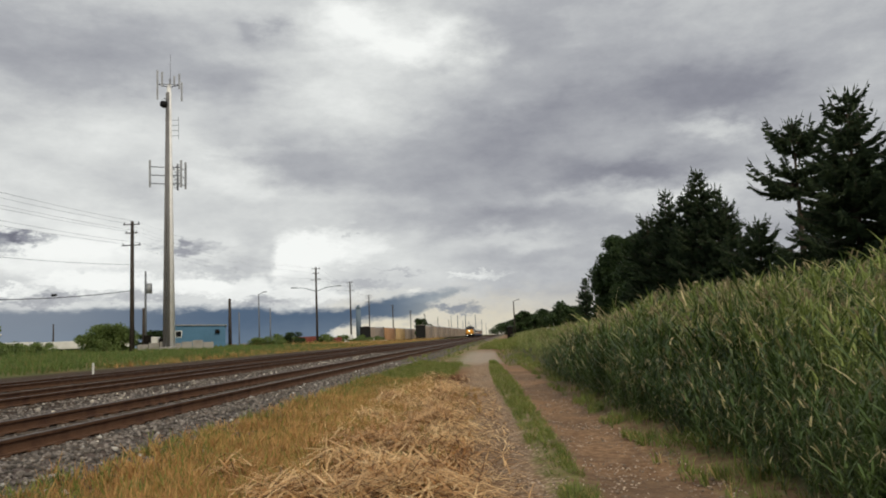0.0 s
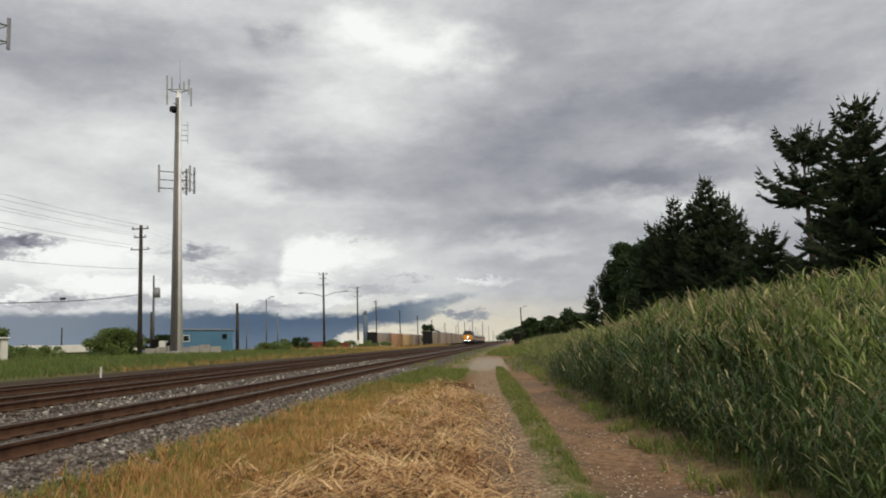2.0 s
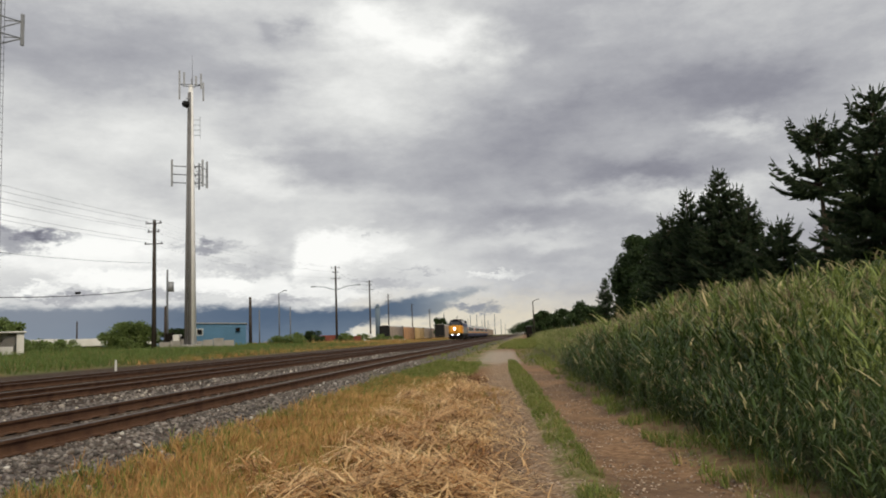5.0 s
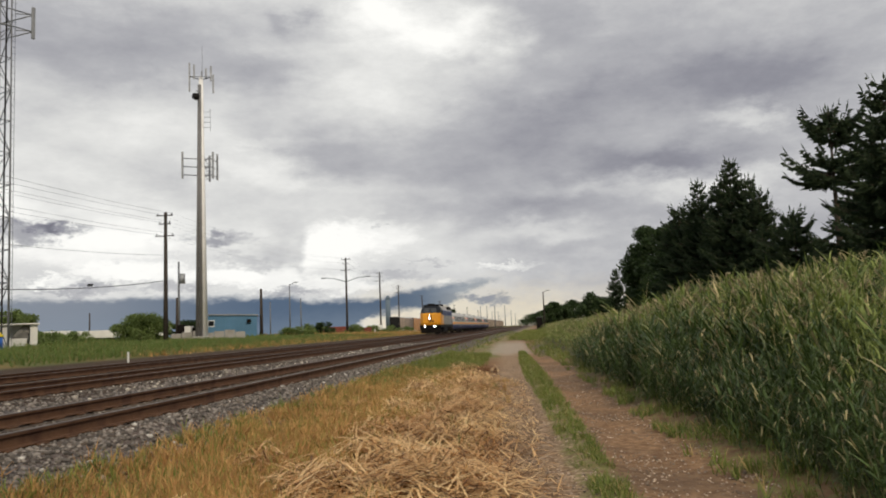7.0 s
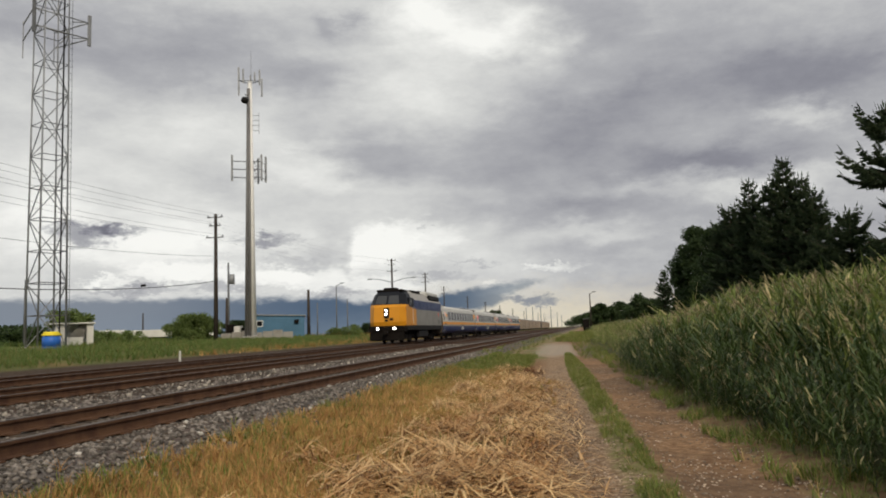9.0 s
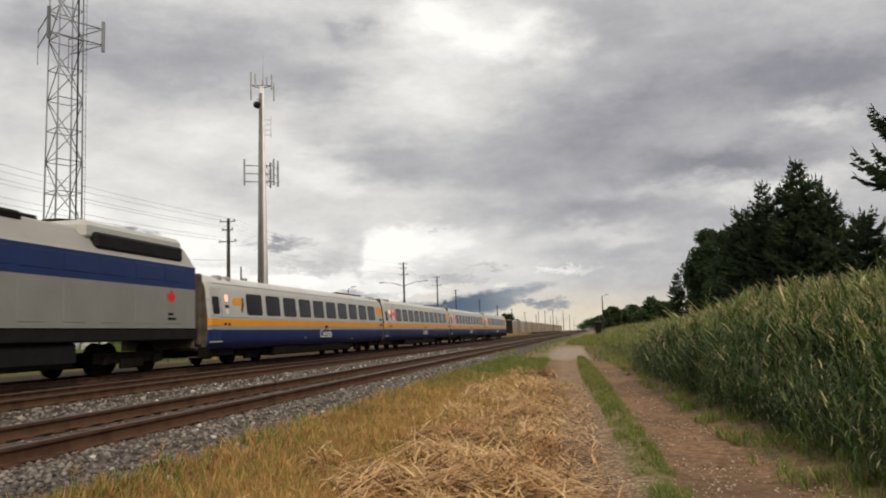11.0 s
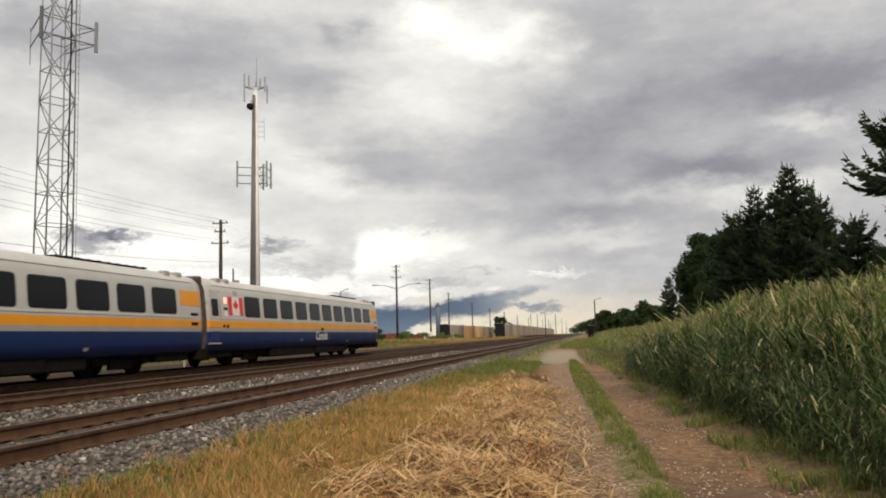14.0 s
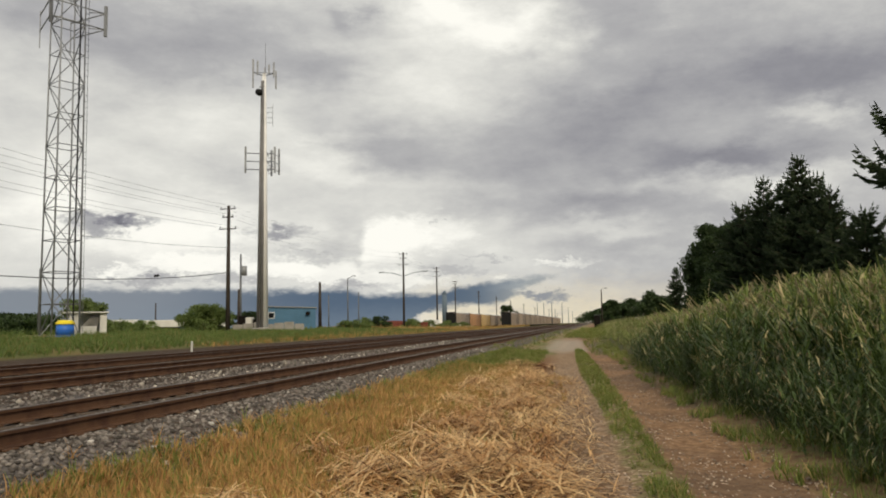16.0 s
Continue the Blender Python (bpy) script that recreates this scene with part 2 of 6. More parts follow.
def leafage(name, dark, light, dry=None, dry_share=0.1, leaf=0.3, rough=0.6, patchy=0.3):
    """Leaves: each blade or leaf takes its own tone between two greens, and a few are dry."""
    m = bpy.data.materials.new(name)
    m.use_nodes = True
    N = Nodes(m.node_tree)
    co = N.add("ShaderNodeTexCoord").outputs["Object"]
    rnd = N.add("ShaderNodeNewGeometry").outputs["Random Per Island"]
    patch = N.noise(co, 0.6, 3.0, 0.6)
    col = N.mix(N.math("ADD", N.math("MULTIPLY", rnd, 1.0 - patchy), N.math("MULTIPLY", N.step(patch, 0.35, 0.65), patchy)), dark, light)
    if dry:
        col = N.mix(N.step(N.math("FRACT", N.math("MULTIPLY", rnd, 17.3)), 1.0 - dry_share, 1.0 - dry_share * 0.6), col, dry)
    b = N.add("ShaderNodeBsdfPrincipled")
    N.put(b.inputs["Base Color"], col)
    b.inputs["Roughness"].default_value, b.inputs["Specular IOR Level"].default_value = rough, 0.3
    t = N.add("ShaderNodeBsdfTranslucent")
    N.put(t.inputs[0], col)
    s = N.add("ShaderNodeMixShader")
    s.inputs[0].default_value = leaf
    N.tree.links.new(b.outputs[0], s.inputs[1])
    N.tree.links.new(t.outputs[0], s.inputs[2])
    N.tree.links.new(s.outputs[0], N.add("ShaderNodeOutputMaterial").inputs[0])
    return m


def glow(name, color, strength):
    m = bpy.data.materials.new(name)
    m.use_nodes = True
    N = Nodes(m.node_tree)
    e = N.add("ShaderNodeEmission")
    N.put(e.inputs[0], color)
    e.inputs[1].default_value = strength
    N.tree.links.new(e.outputs[0], N.add("ShaderNodeOutputMaterial").inputs[0])
    return m


M_RUST = surface("rusted_rail_steel", (0.105, 0.054, 0.030), 0.85, 0.0, 0.4, 3.0, 0.3, 60, (0.06, 0.028, 0.017))
M_RAILHEAD = surface("worn_rail_head", (0.095, 0.072, 0.058), 0.5, 0.5, 0.25, 2.0, 0.05, 30)
M_TIE = surface("weathered_tie", (0.07, 0.052, 0.04), 0.9, 0, 0.5, 4.0, 0.5, 50, (0.11, 0.085, 0.065), each=0.2)
M_STONE = surface("ballast_stone", (0.185, 0.166, 0.152), 0.85, 0, 0.4, 9.0, 0.5, 60, (0.095, 0.083, 0.075), island=0.65)
M_GALV = surface("galvanised_steel", (0.27, 0.285, 0.31), 0.5, 0.2, 0.2, 1.5, 0.05, 20)
M_GALV_DARK = surface("dull_steel", (0.15, 0.16, 0.18), 0.6, 0.1, 0.25, 1.5, 0.05, 20)
M_POLE = surface("monopole_paint", (0.82, 0.83, 0.85), 0.5, 0.0, 0.15, 0.6, 0.05, 12)
M_POLE_SEAM = surface("monopole_conduit", (0.19, 0.19, 0.20), 0.6, 0.1, 0.2, 0.6, 0.05, 12)
M_WOOD = surface("creosoted_pole", (0.055, 0.045, 0.039), 0.9, 0, 0.35, 2.0, 0.4, 30)
M_BLACK = surface("black_rubber", (0.016, 0.016, 0.017), 0.6, 0, 0.3, 3.0, 0.1, 30, spec=0.12)
M_DARKSTEEL = surface("grimy_underframe", (0.013, 0.011, 0.010), 0.85, 0.0, 0.4, 3.0, 0.2, 30, spec=0.08)
M_SILVER = surface("silver_car_paint", (0.52, 0.52, 0.50), 0.42, 0.15, 0.08, 0.7, 0.0, 20)
M_ROOF = surface("pale_roof_paint", (0.60, 0.60, 0.59), 0.5, 0.05, 0.12, 0.8, 0.0, 20)
M_ORANGE = surface("yellow_orange_paint", (0.80, 0.33, 0.022), 0.4, 0, 0.06, 0.7, 0.0, 20)
M_YELLOW = surface("loco_yellow_paint", (0.64, 0.275, 0.018), 0.4, 0, 0.08, 0.7, 0.0, 20)
M_BLUE = surface("deep_blue_paint", (0.013, 0.032, 0.130), 0.38, 0, 0.15, 0.7, 0.0, 20)
M_LOCOGREY = surface("loco_grey_paint", (0.26, 0.26, 0.255), 0.5, 0.0, 0.12, 0.7, 0.0, 20)
M_SILO = surface("faded_blue_grey_paint", (0.12, 0.165, 0.22), 0.7, 0, 0.15, 0.7, 0.0, 20)
M_CAB = surface("dark_cab_paint", (0.014, 0.016, 0.022), 0.5, 0, 0.2, 0.7, 0.0, 20, spec=0.12)
M_GREYLINE = surface("grey_stripe_paint", (0.36, 0.35, 0.34), 0.5, 0, 0.1, 0.7, 0.0, 20)
M_GLASS = surface("tinted_window_glass", (0.010, 0.011, 0.013), 0.22, 0, 0.1, 0.5, 0.0, 20, spec=0.16)
M_WINDSHIELD = surface("windshield_glass", (0.02, 0.021, 0.022), 0.10, 0, 0.1, 0.5, 0.0, 20, spec=0.9)
M_DIAPHRAGM = surface("dusty_brown_diaphragm", (0.095, 0.078, 0.066), 0.85, 0, 0.5, 2.0, 0.3, 25)
M_WHITE = surface("white_paint", (0.78, 0.78, 0.77), 0.5, 0, 0.08, 2.0, 0.0, 20)
M_RED = surface("signal_red_paint", (0.72, 0.03, 0.03), 0.45, 0, 0.08, 2.0, 0.0, 20)
M_LAMP = glow("lit_headlight", (1.0, 0.95, 0.86), 26.0)
M_MARKER = glow("lit_door_indicator", (1.0, 0.45, 0.35), 1.6)
M_BARK = surface("spruce_bark", (0.09, 0.07, 0.055), 0.95, 0, 0.4, 5.0, 0.6, 40)
M_NEEDLE = leafage("spruce_needles", (0.018, 0.036, 0.020), (0.074, 0.108, 0.050), None, 0, 0.12, 0.7)
M_LEAF = leafage("maple_leaves", (0.018, 0.035, 0.012), (0.05, 0.085, 0.026), None, 0, 0.25)
M_BUSH = leafage("willow_leaves", (0.07, 0.11, 0.03), (0.18, 0.24, 0.075), None, 0, 0.3)
# two reed tones: shade painted into the dark one, sunlight into the pale one
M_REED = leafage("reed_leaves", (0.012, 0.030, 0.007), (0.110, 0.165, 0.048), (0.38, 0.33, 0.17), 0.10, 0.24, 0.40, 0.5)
M_REED_PALE_LIT = leafage("pale_reed_leaves", (0.045, 0.088, 0.016), (0.370, 0.430, 0.130), (0.66, 0.56, 0.31), 0.15, 0.38, 0.45, 0.55)
M_PLUME = leafage("reed_plumes", (0.28, 0.23, 0.14), (0.48, 0.41, 0.26), None, 0, 0.4, 0.9)
M_GRASS = leafage("green_grass", (0.08, 0.125, 0.025), (0.24, 0.28, 0.07), (0.40, 0.30, 0.13), 0.16, 0.35)
M_FIELD = leafage("tall_field_grass", (0.055, 0.10, 0.024), (0.19, 0.26, 0.070), (0.30, 0.21, 0.09), 0.12, 0.35)
M_DRY = leafage("dry_standing_grass", (0.27, 0.125, 0.045), (0.72, 0.46, 0.19), (0.23, 0.27, 0.06), 0.26, 0.35, 0.75)
M_STRAW = leafage("cut_straw", (0.44, 0.205, 0.068), (0.97, 0.75, 0.42), (0.13, 0.06, 0.022), 0.26, 0.25, 0.7)
M_BLUEWALL = surface("blue_metal_siding", (0.075, 0.175, 0.29), 0.55, 0.1, 0.15, 0.4, 0.05, 10)
M_CONCRETE = surface("pale_concrete", (0.30, 0.29, 0.275), 0.9, 0, 0.25, 1.0, 0.2, 15)
M_SHEDWHITE = surface("chalky_white_panels", (0.66, 0.66, 0.64), 0.7, 0, 0.15, 0.7, 0.05, 10)
M_TOTE_BLUE = surface("blue_plastic", (0.03, 0.14, 0.55), 0.45, 0, 0.1, 1.0, 0.0, 10)
M_TOTE_YELLOW = surface("yellow_plastic", (0.85, 0.70, 0.05), 0.45, 0, 0.1, 1.0, 0.0, 10)
M_RACK = surface("autorack_galvanised", (0.33, 0.275, 0.235), 0.6, 0.2, 0.25, 0.3, 0.05, 6, each=0.15)
M_RACK_ORANGE = surface("autorack_orange", (0.43, 0.25, 0.14), 0.6, 0.1, 0.25, 0.3, 0.05, 6)
M_RACK_YELLOW = surface("autorack_yellow_tan", (0.50, 0.36, 0.19), 0.6, 0.1, 0.25, 0.3, 0.05, 6)
M_GONDOLA = surface("oxide_red_paint", (0.20, 0.055, 0.04), 0.75, 0, 0.3, 0.5, 0.05, 8)
M_SANDPILE = surface("pale_sand", (0.48, 0.42, 0.34), 0.95, 0, 0.2, 1.0, 0.2, 15)
M_CABLE = surface("weathered_cable", (0.06, 0.06, 0.065), 0.6, 0.2, 0.1, 1.0, 0.0, 10)

# ---------------------------------------------------------------- mesh helpers


def empty(name, m, label, category, group="", kind=""):
    ob = new(name)
    ob.matrix_basis = m
    ob.empty_display_size = 0.2
    return tagged(ob, label, category, group, kind)


def part(name, bm, material, parent=None, label=""):
    """Links a bmesh as one mesh object, under a thing or part if given."""
    me = bpy.data.meshes.new(name)
    bm.normal_update()
    bm.to_mesh(me)
    bm.free()
    for m in material if isinstance(material, (list, tuple)) else [material]:
        me.materials.append(m)
    ob = new(name, me)
    if parent is not None:
        ob.parent = parent
    return tagged(ob, label)


def box(bm, lo, hi, bevel=0.0, mat=0):
    c = [(a + b) / 2 for a, b in zip(lo, hi)]
    s = [b - a for a, b in zip(lo, hi)]
    got = bmesh.ops.create_cube(bm, size=1.0, matrix=Matrix.Translation(c) @ Matrix.Diagonal((*s, 1)))
    faces = {f for v in got["verts"] for f in v.link_faces}
    for f in faces:
        f.material_index = mat
    if bevel:
        edges = {e for f in faces for e in f.edges}
        bmesh.ops.bevel(bm, geom=list(edges), offset=bevel, segments=1, affect="EDGES")
    return bm


def rod(bm, a, b, ra, rb=None, n=8, mat=0):
    """A tapered rod from a to b."""
    a, b = Vector(a), Vector(b)
    d = b - a
    m = Matrix.Translation((a + b) / 2) @ d.to_track_quat("Z", "Y").to_matrix().to_4x4()
    got = bmesh.ops.create_cone(bm, cap_ends=True, segments=n, radius1=ra, radius2=ra if rb is None else rb,
                                depth=d.length, matrix=m)
    for f in {f for v in got["verts"] for f in v.link_faces}:
        f.material_index = mat
        f.smooth = n > 6
    return bm


def ball(bm, c, r, seg=12):
    bmesh.ops.create_uvsphere(bm, u_segments=seg, v_segments=seg // 2, radius=1.0,
                              matrix=Matrix.Translation(c) @ Matrix.Diagonal((*r, 1)) if isinstance(r, tuple)
                              else Matrix.Translation(c) @ Matrix.Diagonal((r, r, r, 1)))
    return bm


def fresh():
    return bmesh.new()


def mesh_np(name, verts, faces, mats, index=None):
    """A mesh from arrays; all faces have the same number of corners."""
    me = bpy.data.meshes.new(name)
    n, k = faces.shape
    me.vertices.add(len(verts))
    me.vertices.foreach_set("co", np.asarray(verts, np.float32).ravel())
    me.loops.add(n * k)
    me.loops.foreach_set("vertex_index", faces.astype(np.int32).ravel())
    me.polygons.add(n)
    me.polygons.foreach_set("loop_start", np.arange(0, n * k, k, dtype=np.int32))
    me.polygons.foreach_set("loop_total", np.full(n, k, np.int32))
    for m in mats:
        me.materials.append(m)
    if index is not None:
        me.polygons.foreach_set("material_index", index.astype(np.int32))
    me.update(calc_edges=True)
    return me


RNG = np.random.default_rng(7)


def scatter(name, templates, pos, mats, label, category, scale=(0.8, 1.2), lean=0.12, parent=None, spin=None, grow=1.0, tilt=None):
    """Many small pieces in one mesh. templates: (verts, quads or triangles, material index)."""
    V, F, I, base = [], [], [], 0
    n = len(pos)
    pick = RNG.integers(0, len(templates), n)
    ang = RNG.uniform(0, 2 * np.pi, n) if spin is None else spin
    size = RNG.uniform(*scale, n) * grow
    lx, ly = RNG.normal(0, lean, n), RNG.normal(0, lean, n)
    if tilt is not None:
        lx, ly = lx + tilt[0], ly + tilt[1]
    for k, (tv, tf, ti) in enumerate(templates):
        s = np.where(pick == k)[0]
        if not len(s):
            continue
        c, d = np.cos(ang[s])[:, None], np.sin(ang[s])[:, None]
        v = tv[None] * size[s][:, None, None]
        X, Y, Z = v[..., 0] * c - v[..., 1] * d, v[..., 0] * d + v[..., 1] * c, v[..., 2]
        X, Y = X + Z * lx[s][:, None], Y + Z * ly[s][:, None]
        W = np.stack([X, Y, Z], -1) + pos[s][:, None]
        V.append(W.reshape(-1, 3))
        F.append((tf[None] + (np.arange(len(s)) * len(tv))[:, None, None] + base).reshape(-1, tf.shape[1]))
        I.append(np.tile(ti, len(s)))
        base += len(s) * len(tv)
    me = mesh_np(name, np.concatenate(V), np.concatenate(F), mats, np.concatenate(I))
    ob = new(name, me)
    if parent is not None:
        ob.parent = parent
        return ob
    return tagged(ob, label, category, "", "stuff")


def blade(root, yaw, length, width, rise, droop, seg=3):
    """A grass blade or reed leaf as a folded strip: verts and quads."""
    t = np.linspace(0, 1, seg + 1)
    out = length * (t * math.cos(rise) + 0.25 * droop * t ** 2)
    up = length * (t * math.sin(rise) - droop * t ** 2)
    w = width * (1 - t ** 2) * 0.5 + 0.0008
    cx, sx = math.cos(yaw), math.sin(yaw)
    L = np.stack([root[0] + out * cx - w * sx, root[1] + out * sx + w * cx, root[2] + up], 1)
    R_ = np.stack([root[0] + out * cx + w * sx, root[1] + out * sx - w * cx, root[2] + up], 1)
    v = np.empty((2 * (seg + 1), 3))
    v[0::2], v[1::2] = L, R_
    i = np.arange(seg) * 2
    return v, np.stack([i, i + 1, i + 3, i + 2], 1)


def bundle(pieces):
    """pieces: (verts, faces, material) -> one template."""
    V, F, I, b = [], [], [], 0
    for v, f, i in pieces:
        V.append(v), F.append(f + b), I.append(np.full(len(f), i))
        b += len(v)
    return np.concatenate(V), np.concatenate(F), np.concatenate(I)


# ---------------------------------------------------------------- ground
LANE_Y = [0, 7.5, 10, 14, 20, 35, 50, 75, 400]
LANE_X = [0.02, -0.15, -0.28, -0.42, -0.68, -1.29, -1.85, -2.4, -2.4]


def lane(y):
    """How far the path has swung towards the tracks at y."""
    return np.interp(y, LANE_Y, LANE_X)


def ground_z(x, y):
    """Height of the ground sheet."""
    x, y = np.asarray(x, float), np.asarray(y, float)
    s = x - lane(y)
    left = np.interp(x, [-400, -60, -42, -35, -27, -21.5, -19.2, -18.4, -4.95, -4.35, -3.8, -2.0],
                     [0.7, 0.7, 0.65, 0.5, 0.3, 0.06, -0.16, -0.2, -0.2, -0.36, -0.5, -0.53])
    right = np.interp(s, [-1.0, 0.0, 0.42, 0.7, 0.98, 1.25, 1.6, 2.0, 2.45, 3.2, 5.0, 8.0, 12.0, 30.0, 300.0],
                      [-0.52, -0.575, -0.55, -0.515, -0.55, -0.60, -0.605, -0.58, -0.52, -0.36, 0.05, 0.55, 0.8, 0.9, 0.7])
    # the yard down the line lies lower than the field by the masts
    left = left - np.interp(y, [105, 200], [0.0, 0.95]) * np.interp(x, [-28.0, -21.5], [1.0, 0.0])
    return np.where(x < -2.0, left, right)


def ground_material():
    """Ballast, dry verge, gravel path, grass strip and field, by their places in the plan."""
    m = bpy.data.materials.new("line_side_ground")
    m.use_nodes = True
    N = Nodes(m.node_tree)
    co = N.add("ShaderNodeTexCoord").outputs["Object"]
    x, y, z = N.split(co)
    wob = N.math("MULTIPLY", N.math("SUBTRACT", N.noise(co, 1.1, 5, 0.65), 0.5), 0.9)
    # path coordinate
    bend = N.add("ShaderNodeFloatCurve")
    cur = bend.mapping.curves[0]
    pts = [(min(1.0, a / 100), (b + 2.6) / 3.0) for a, b in zip(LANE_Y, LANE_X)]
    while len(cur.points) < len(pts):
        cur.points.new(0.5, 0.5)
    for p, q in zip(cur.points, pts):
        p.location, p.handle_type = q, "VECTOR"
    bend.mapping.update()
    N.put(bend.inputs["Value"], N.math("MULTIPLY", y, 0.01))
    shift = N.math("SUBTRACT", N.math("MULTIPLY", bend.outputs[0], 3.0), 2.6)
    s = N.math("ADD", N.math("SUBTRACT", x, shift), N.math("MULTIPLY", wob, 0.45))
    xw = N.math("ADD", x, N.math("MULTIPLY", wob, 0.5))
    g1, g2, g3 = N.noise(co, 9, 4, 0.65), N.noise(co, 45, 3, 0.7), N.noise(co, 0.35, 4, 0.6)
    vor = N.add("ShaderNodeTexVoronoi")
    N.put(vor.inputs["Vector"], co)
    vor.inputs["Scale"].default_value = 22
    pebble = N.split(vor.outputs["Color"])[0]

    def tone(a, b, f):
        return N.mix(f, a, b)

    soil = tone((0.12, 0.062, 0.030), (0.27, 0.155, 0.080), N.step(g1, 0.3, 0.7))
    dirt = tone((0.175, 0.098, 0.053), (0.35, 0.22, 0.127), N.step(g1, 0.35, 0.7))
    dirt = N.mix(N.step(g2, 0.62, 0.70), dirt, (0.36, 0.28, 0.22))
    dirt = N.mix(N.step(g3, 0.42, 0.60), dirt, N.mix(0.6, dirt, (0.10, 0.07, 0.05)))
    gravel = tone((0.15, 0.095, 0.058), (0.40, 0.295, 0.20), N.step(pebble, 0.1, 0.95))
    gravel = N.mix(N.step(g1, 0.45, 0.6, 0.0, 0.55), gravel, dirt)
    ballast = tone((0.04, 0.036, 0.036), (0.16, 0.15, 0.148), pebble)
    ballast = N.mix(N.step(g3, 0.4, 0.65, 0.1, 0.45), ballast, (0.15, 0.10, 0.075))
    bed = tone((0.034, 0.023, 0.017), (0.085, 0.058, 0.044), pebble)
    green = tone((0.08, 0.10, 0.03), (0.20, 0.20, 0.075), N.step(g1, 0.3, 0.7))
    field = N.mix(N.step(g3, 0.42, 0.66), N.mix(0.35, green, (0.06, 0.085, 0.025)), (0.20, 0.14, 0.06))
    far_pave = tone((0.30, 0.25, 0.20), (0.46, 0.41, 0.35), g1)
    # from the field on the far side towards the bank
    col = N.mix(N.step(xw, -21.2, -20.0), field, bed)
    col = N.mix(N.math("MULTIPLY", N.step(xw, -9.4, -9.0), N.step(y, -50, -40)), col, ballast)
    inner = N.math("MULTIPLY", N.step(x, -7.2, -6.9), N.step(x, -5.45, -5.7))
    col = N.mix(N.math("MULTIPLY", inner, 0.75), col, bed)
    verge = N.mix(N.step(y, 30.0, 40.0), soil, N.mix(N.step(g3, 0.4, 0.6), gravel, green))
    col = N.mix(N.step(xw, -4.35, -4.1), col, verge)
    col = N.mix(N.step(s, -0.75, -0.2), col, N.mix(N.step(N.math("ADD", s, N.math("MULTIPLY", g1, 0.5)), 0.75, 1.25), gravel, dirt))
    strip = N.math("MULTIPLY", N.math("MULTIPLY", N.step(s, 0.38, 0.55), N.step(s, 1.0, 0.85)), N.step(y, 46.0, 38.0))
    fringe = N.math("MULTIPLY", N.step(s, 1.9, 2.15), N.step(g1, 0.42, 0.62, 0.0, 0.7))
    col = N.mix(fringe, col, green)
    tarred = N.math("MULTIPLY", N.math("MULTIPLY", N.step(s, 1.2, 1.9), N.step(y, 33.0, 42.0)), N.step(y, 64.0, 56.0))
    col = N.mix(N.math("MULTIPLY", tarred, 0.75), col, tone((0.075, 0.068, 0.062), (0.15, 0.135, 0.12), g1))
    col = N.mix(N.math("MULTIPLY", strip, N.step(g1, 0.38, 0.58, 0.0, 0.8)), col, green)
    patch = N.math("MULTIPLY", N.step(N.math("ADD", y, N.math("MULTIPLY", wob, 10.0)), 38, 44), N.step(y, 74, 60))
    patch = N.math("MULTIPLY", patch, N.math("MULTIPLY", N.step(s, -1.5, -0.7), N.step(s, 1.5, 0.9)))
    col = N.mix(N.math("MULTIPLY", patch, 0.7), col, far_pave)
    # soil beneath the reeds, with the shade among their stems painted in as dark tones
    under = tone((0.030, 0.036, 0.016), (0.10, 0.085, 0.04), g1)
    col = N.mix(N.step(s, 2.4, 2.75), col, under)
    col = N.mix(N.step(s, 14.0, 20.0), col, field)
    b = N.add("ShaderNodeBsdfPrincipled")
    N.put(b.inputs["Base Color"], col)
    b.inputs["Roughness"].default_value, b.inputs["Specular IOR Level"].default_value = 0.92, 0.15
    bn = N.add("ShaderNodeBump")
    bn.inputs["Strength"].default_value, bn.inputs["Distance"].default_value = 0.6, 0.03
    N.put(bn.inputs["Height"], N.math("ADD", N.math("MULTIPLY", vor.outputs["Distance"], -0.5), g2))
    N.put(b.inputs["Normal"], bn.outputs[0])
    N.tree.links.new(b.outputs[0], N.add("ShaderNodeOutputMaterial").inputs[0])
    return m


def build_ground():
    xs = np.concatenate([[-3000, -1500, -800, -400, -250, -150, -100], np.arange(-80, -20, 2.5), np.arange(-20, -6, 0.5),
                         np.arange(-6, 4, 0.12), np.arange(4, 14, 0.5), np.arange(14, 40, 3), [60, 100, 200, 400, 1000, 3000]])
    ys = np.concatenate([[-400, -150, -60, -30], np.arange(-20, 3, 1.5), np.arange(3, 24, 0.12), np.arange(24, 60, 0.6),
                         np.arange(60, 200, 4), [220, 260, 300, 400, 600, 900, 1500, 3000]])
    X, Y = np.meshgrid(xs, ys)
    Z = ground_z(X, Y)
    rough = np.array([noise.noise((a * 1.4, b * 1.4, 0)) * 0.03 + noise.noise((a * 5, b * 5, 3)) * 0.014
                      for a, b in zip(X.ravel(), Y.ravel())]).reshape(X.shape)
    Z = Z + rough * np.where((X > -4.4) & (X < 12), 1.0, 0.5)
    n, w = X.shape
    i = (np.arange(n - 1)[:, None] * w + np.arange(w - 1)[None]).ravel()
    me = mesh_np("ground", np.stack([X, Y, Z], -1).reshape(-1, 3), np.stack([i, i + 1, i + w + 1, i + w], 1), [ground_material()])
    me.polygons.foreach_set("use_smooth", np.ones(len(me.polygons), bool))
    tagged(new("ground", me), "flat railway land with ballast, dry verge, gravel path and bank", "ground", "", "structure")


build_ground()

# ---------------------------------------------------------------- tracks
TRACK_X = (-6.32, -11.3, -15.7)
GAUGE = 1.505


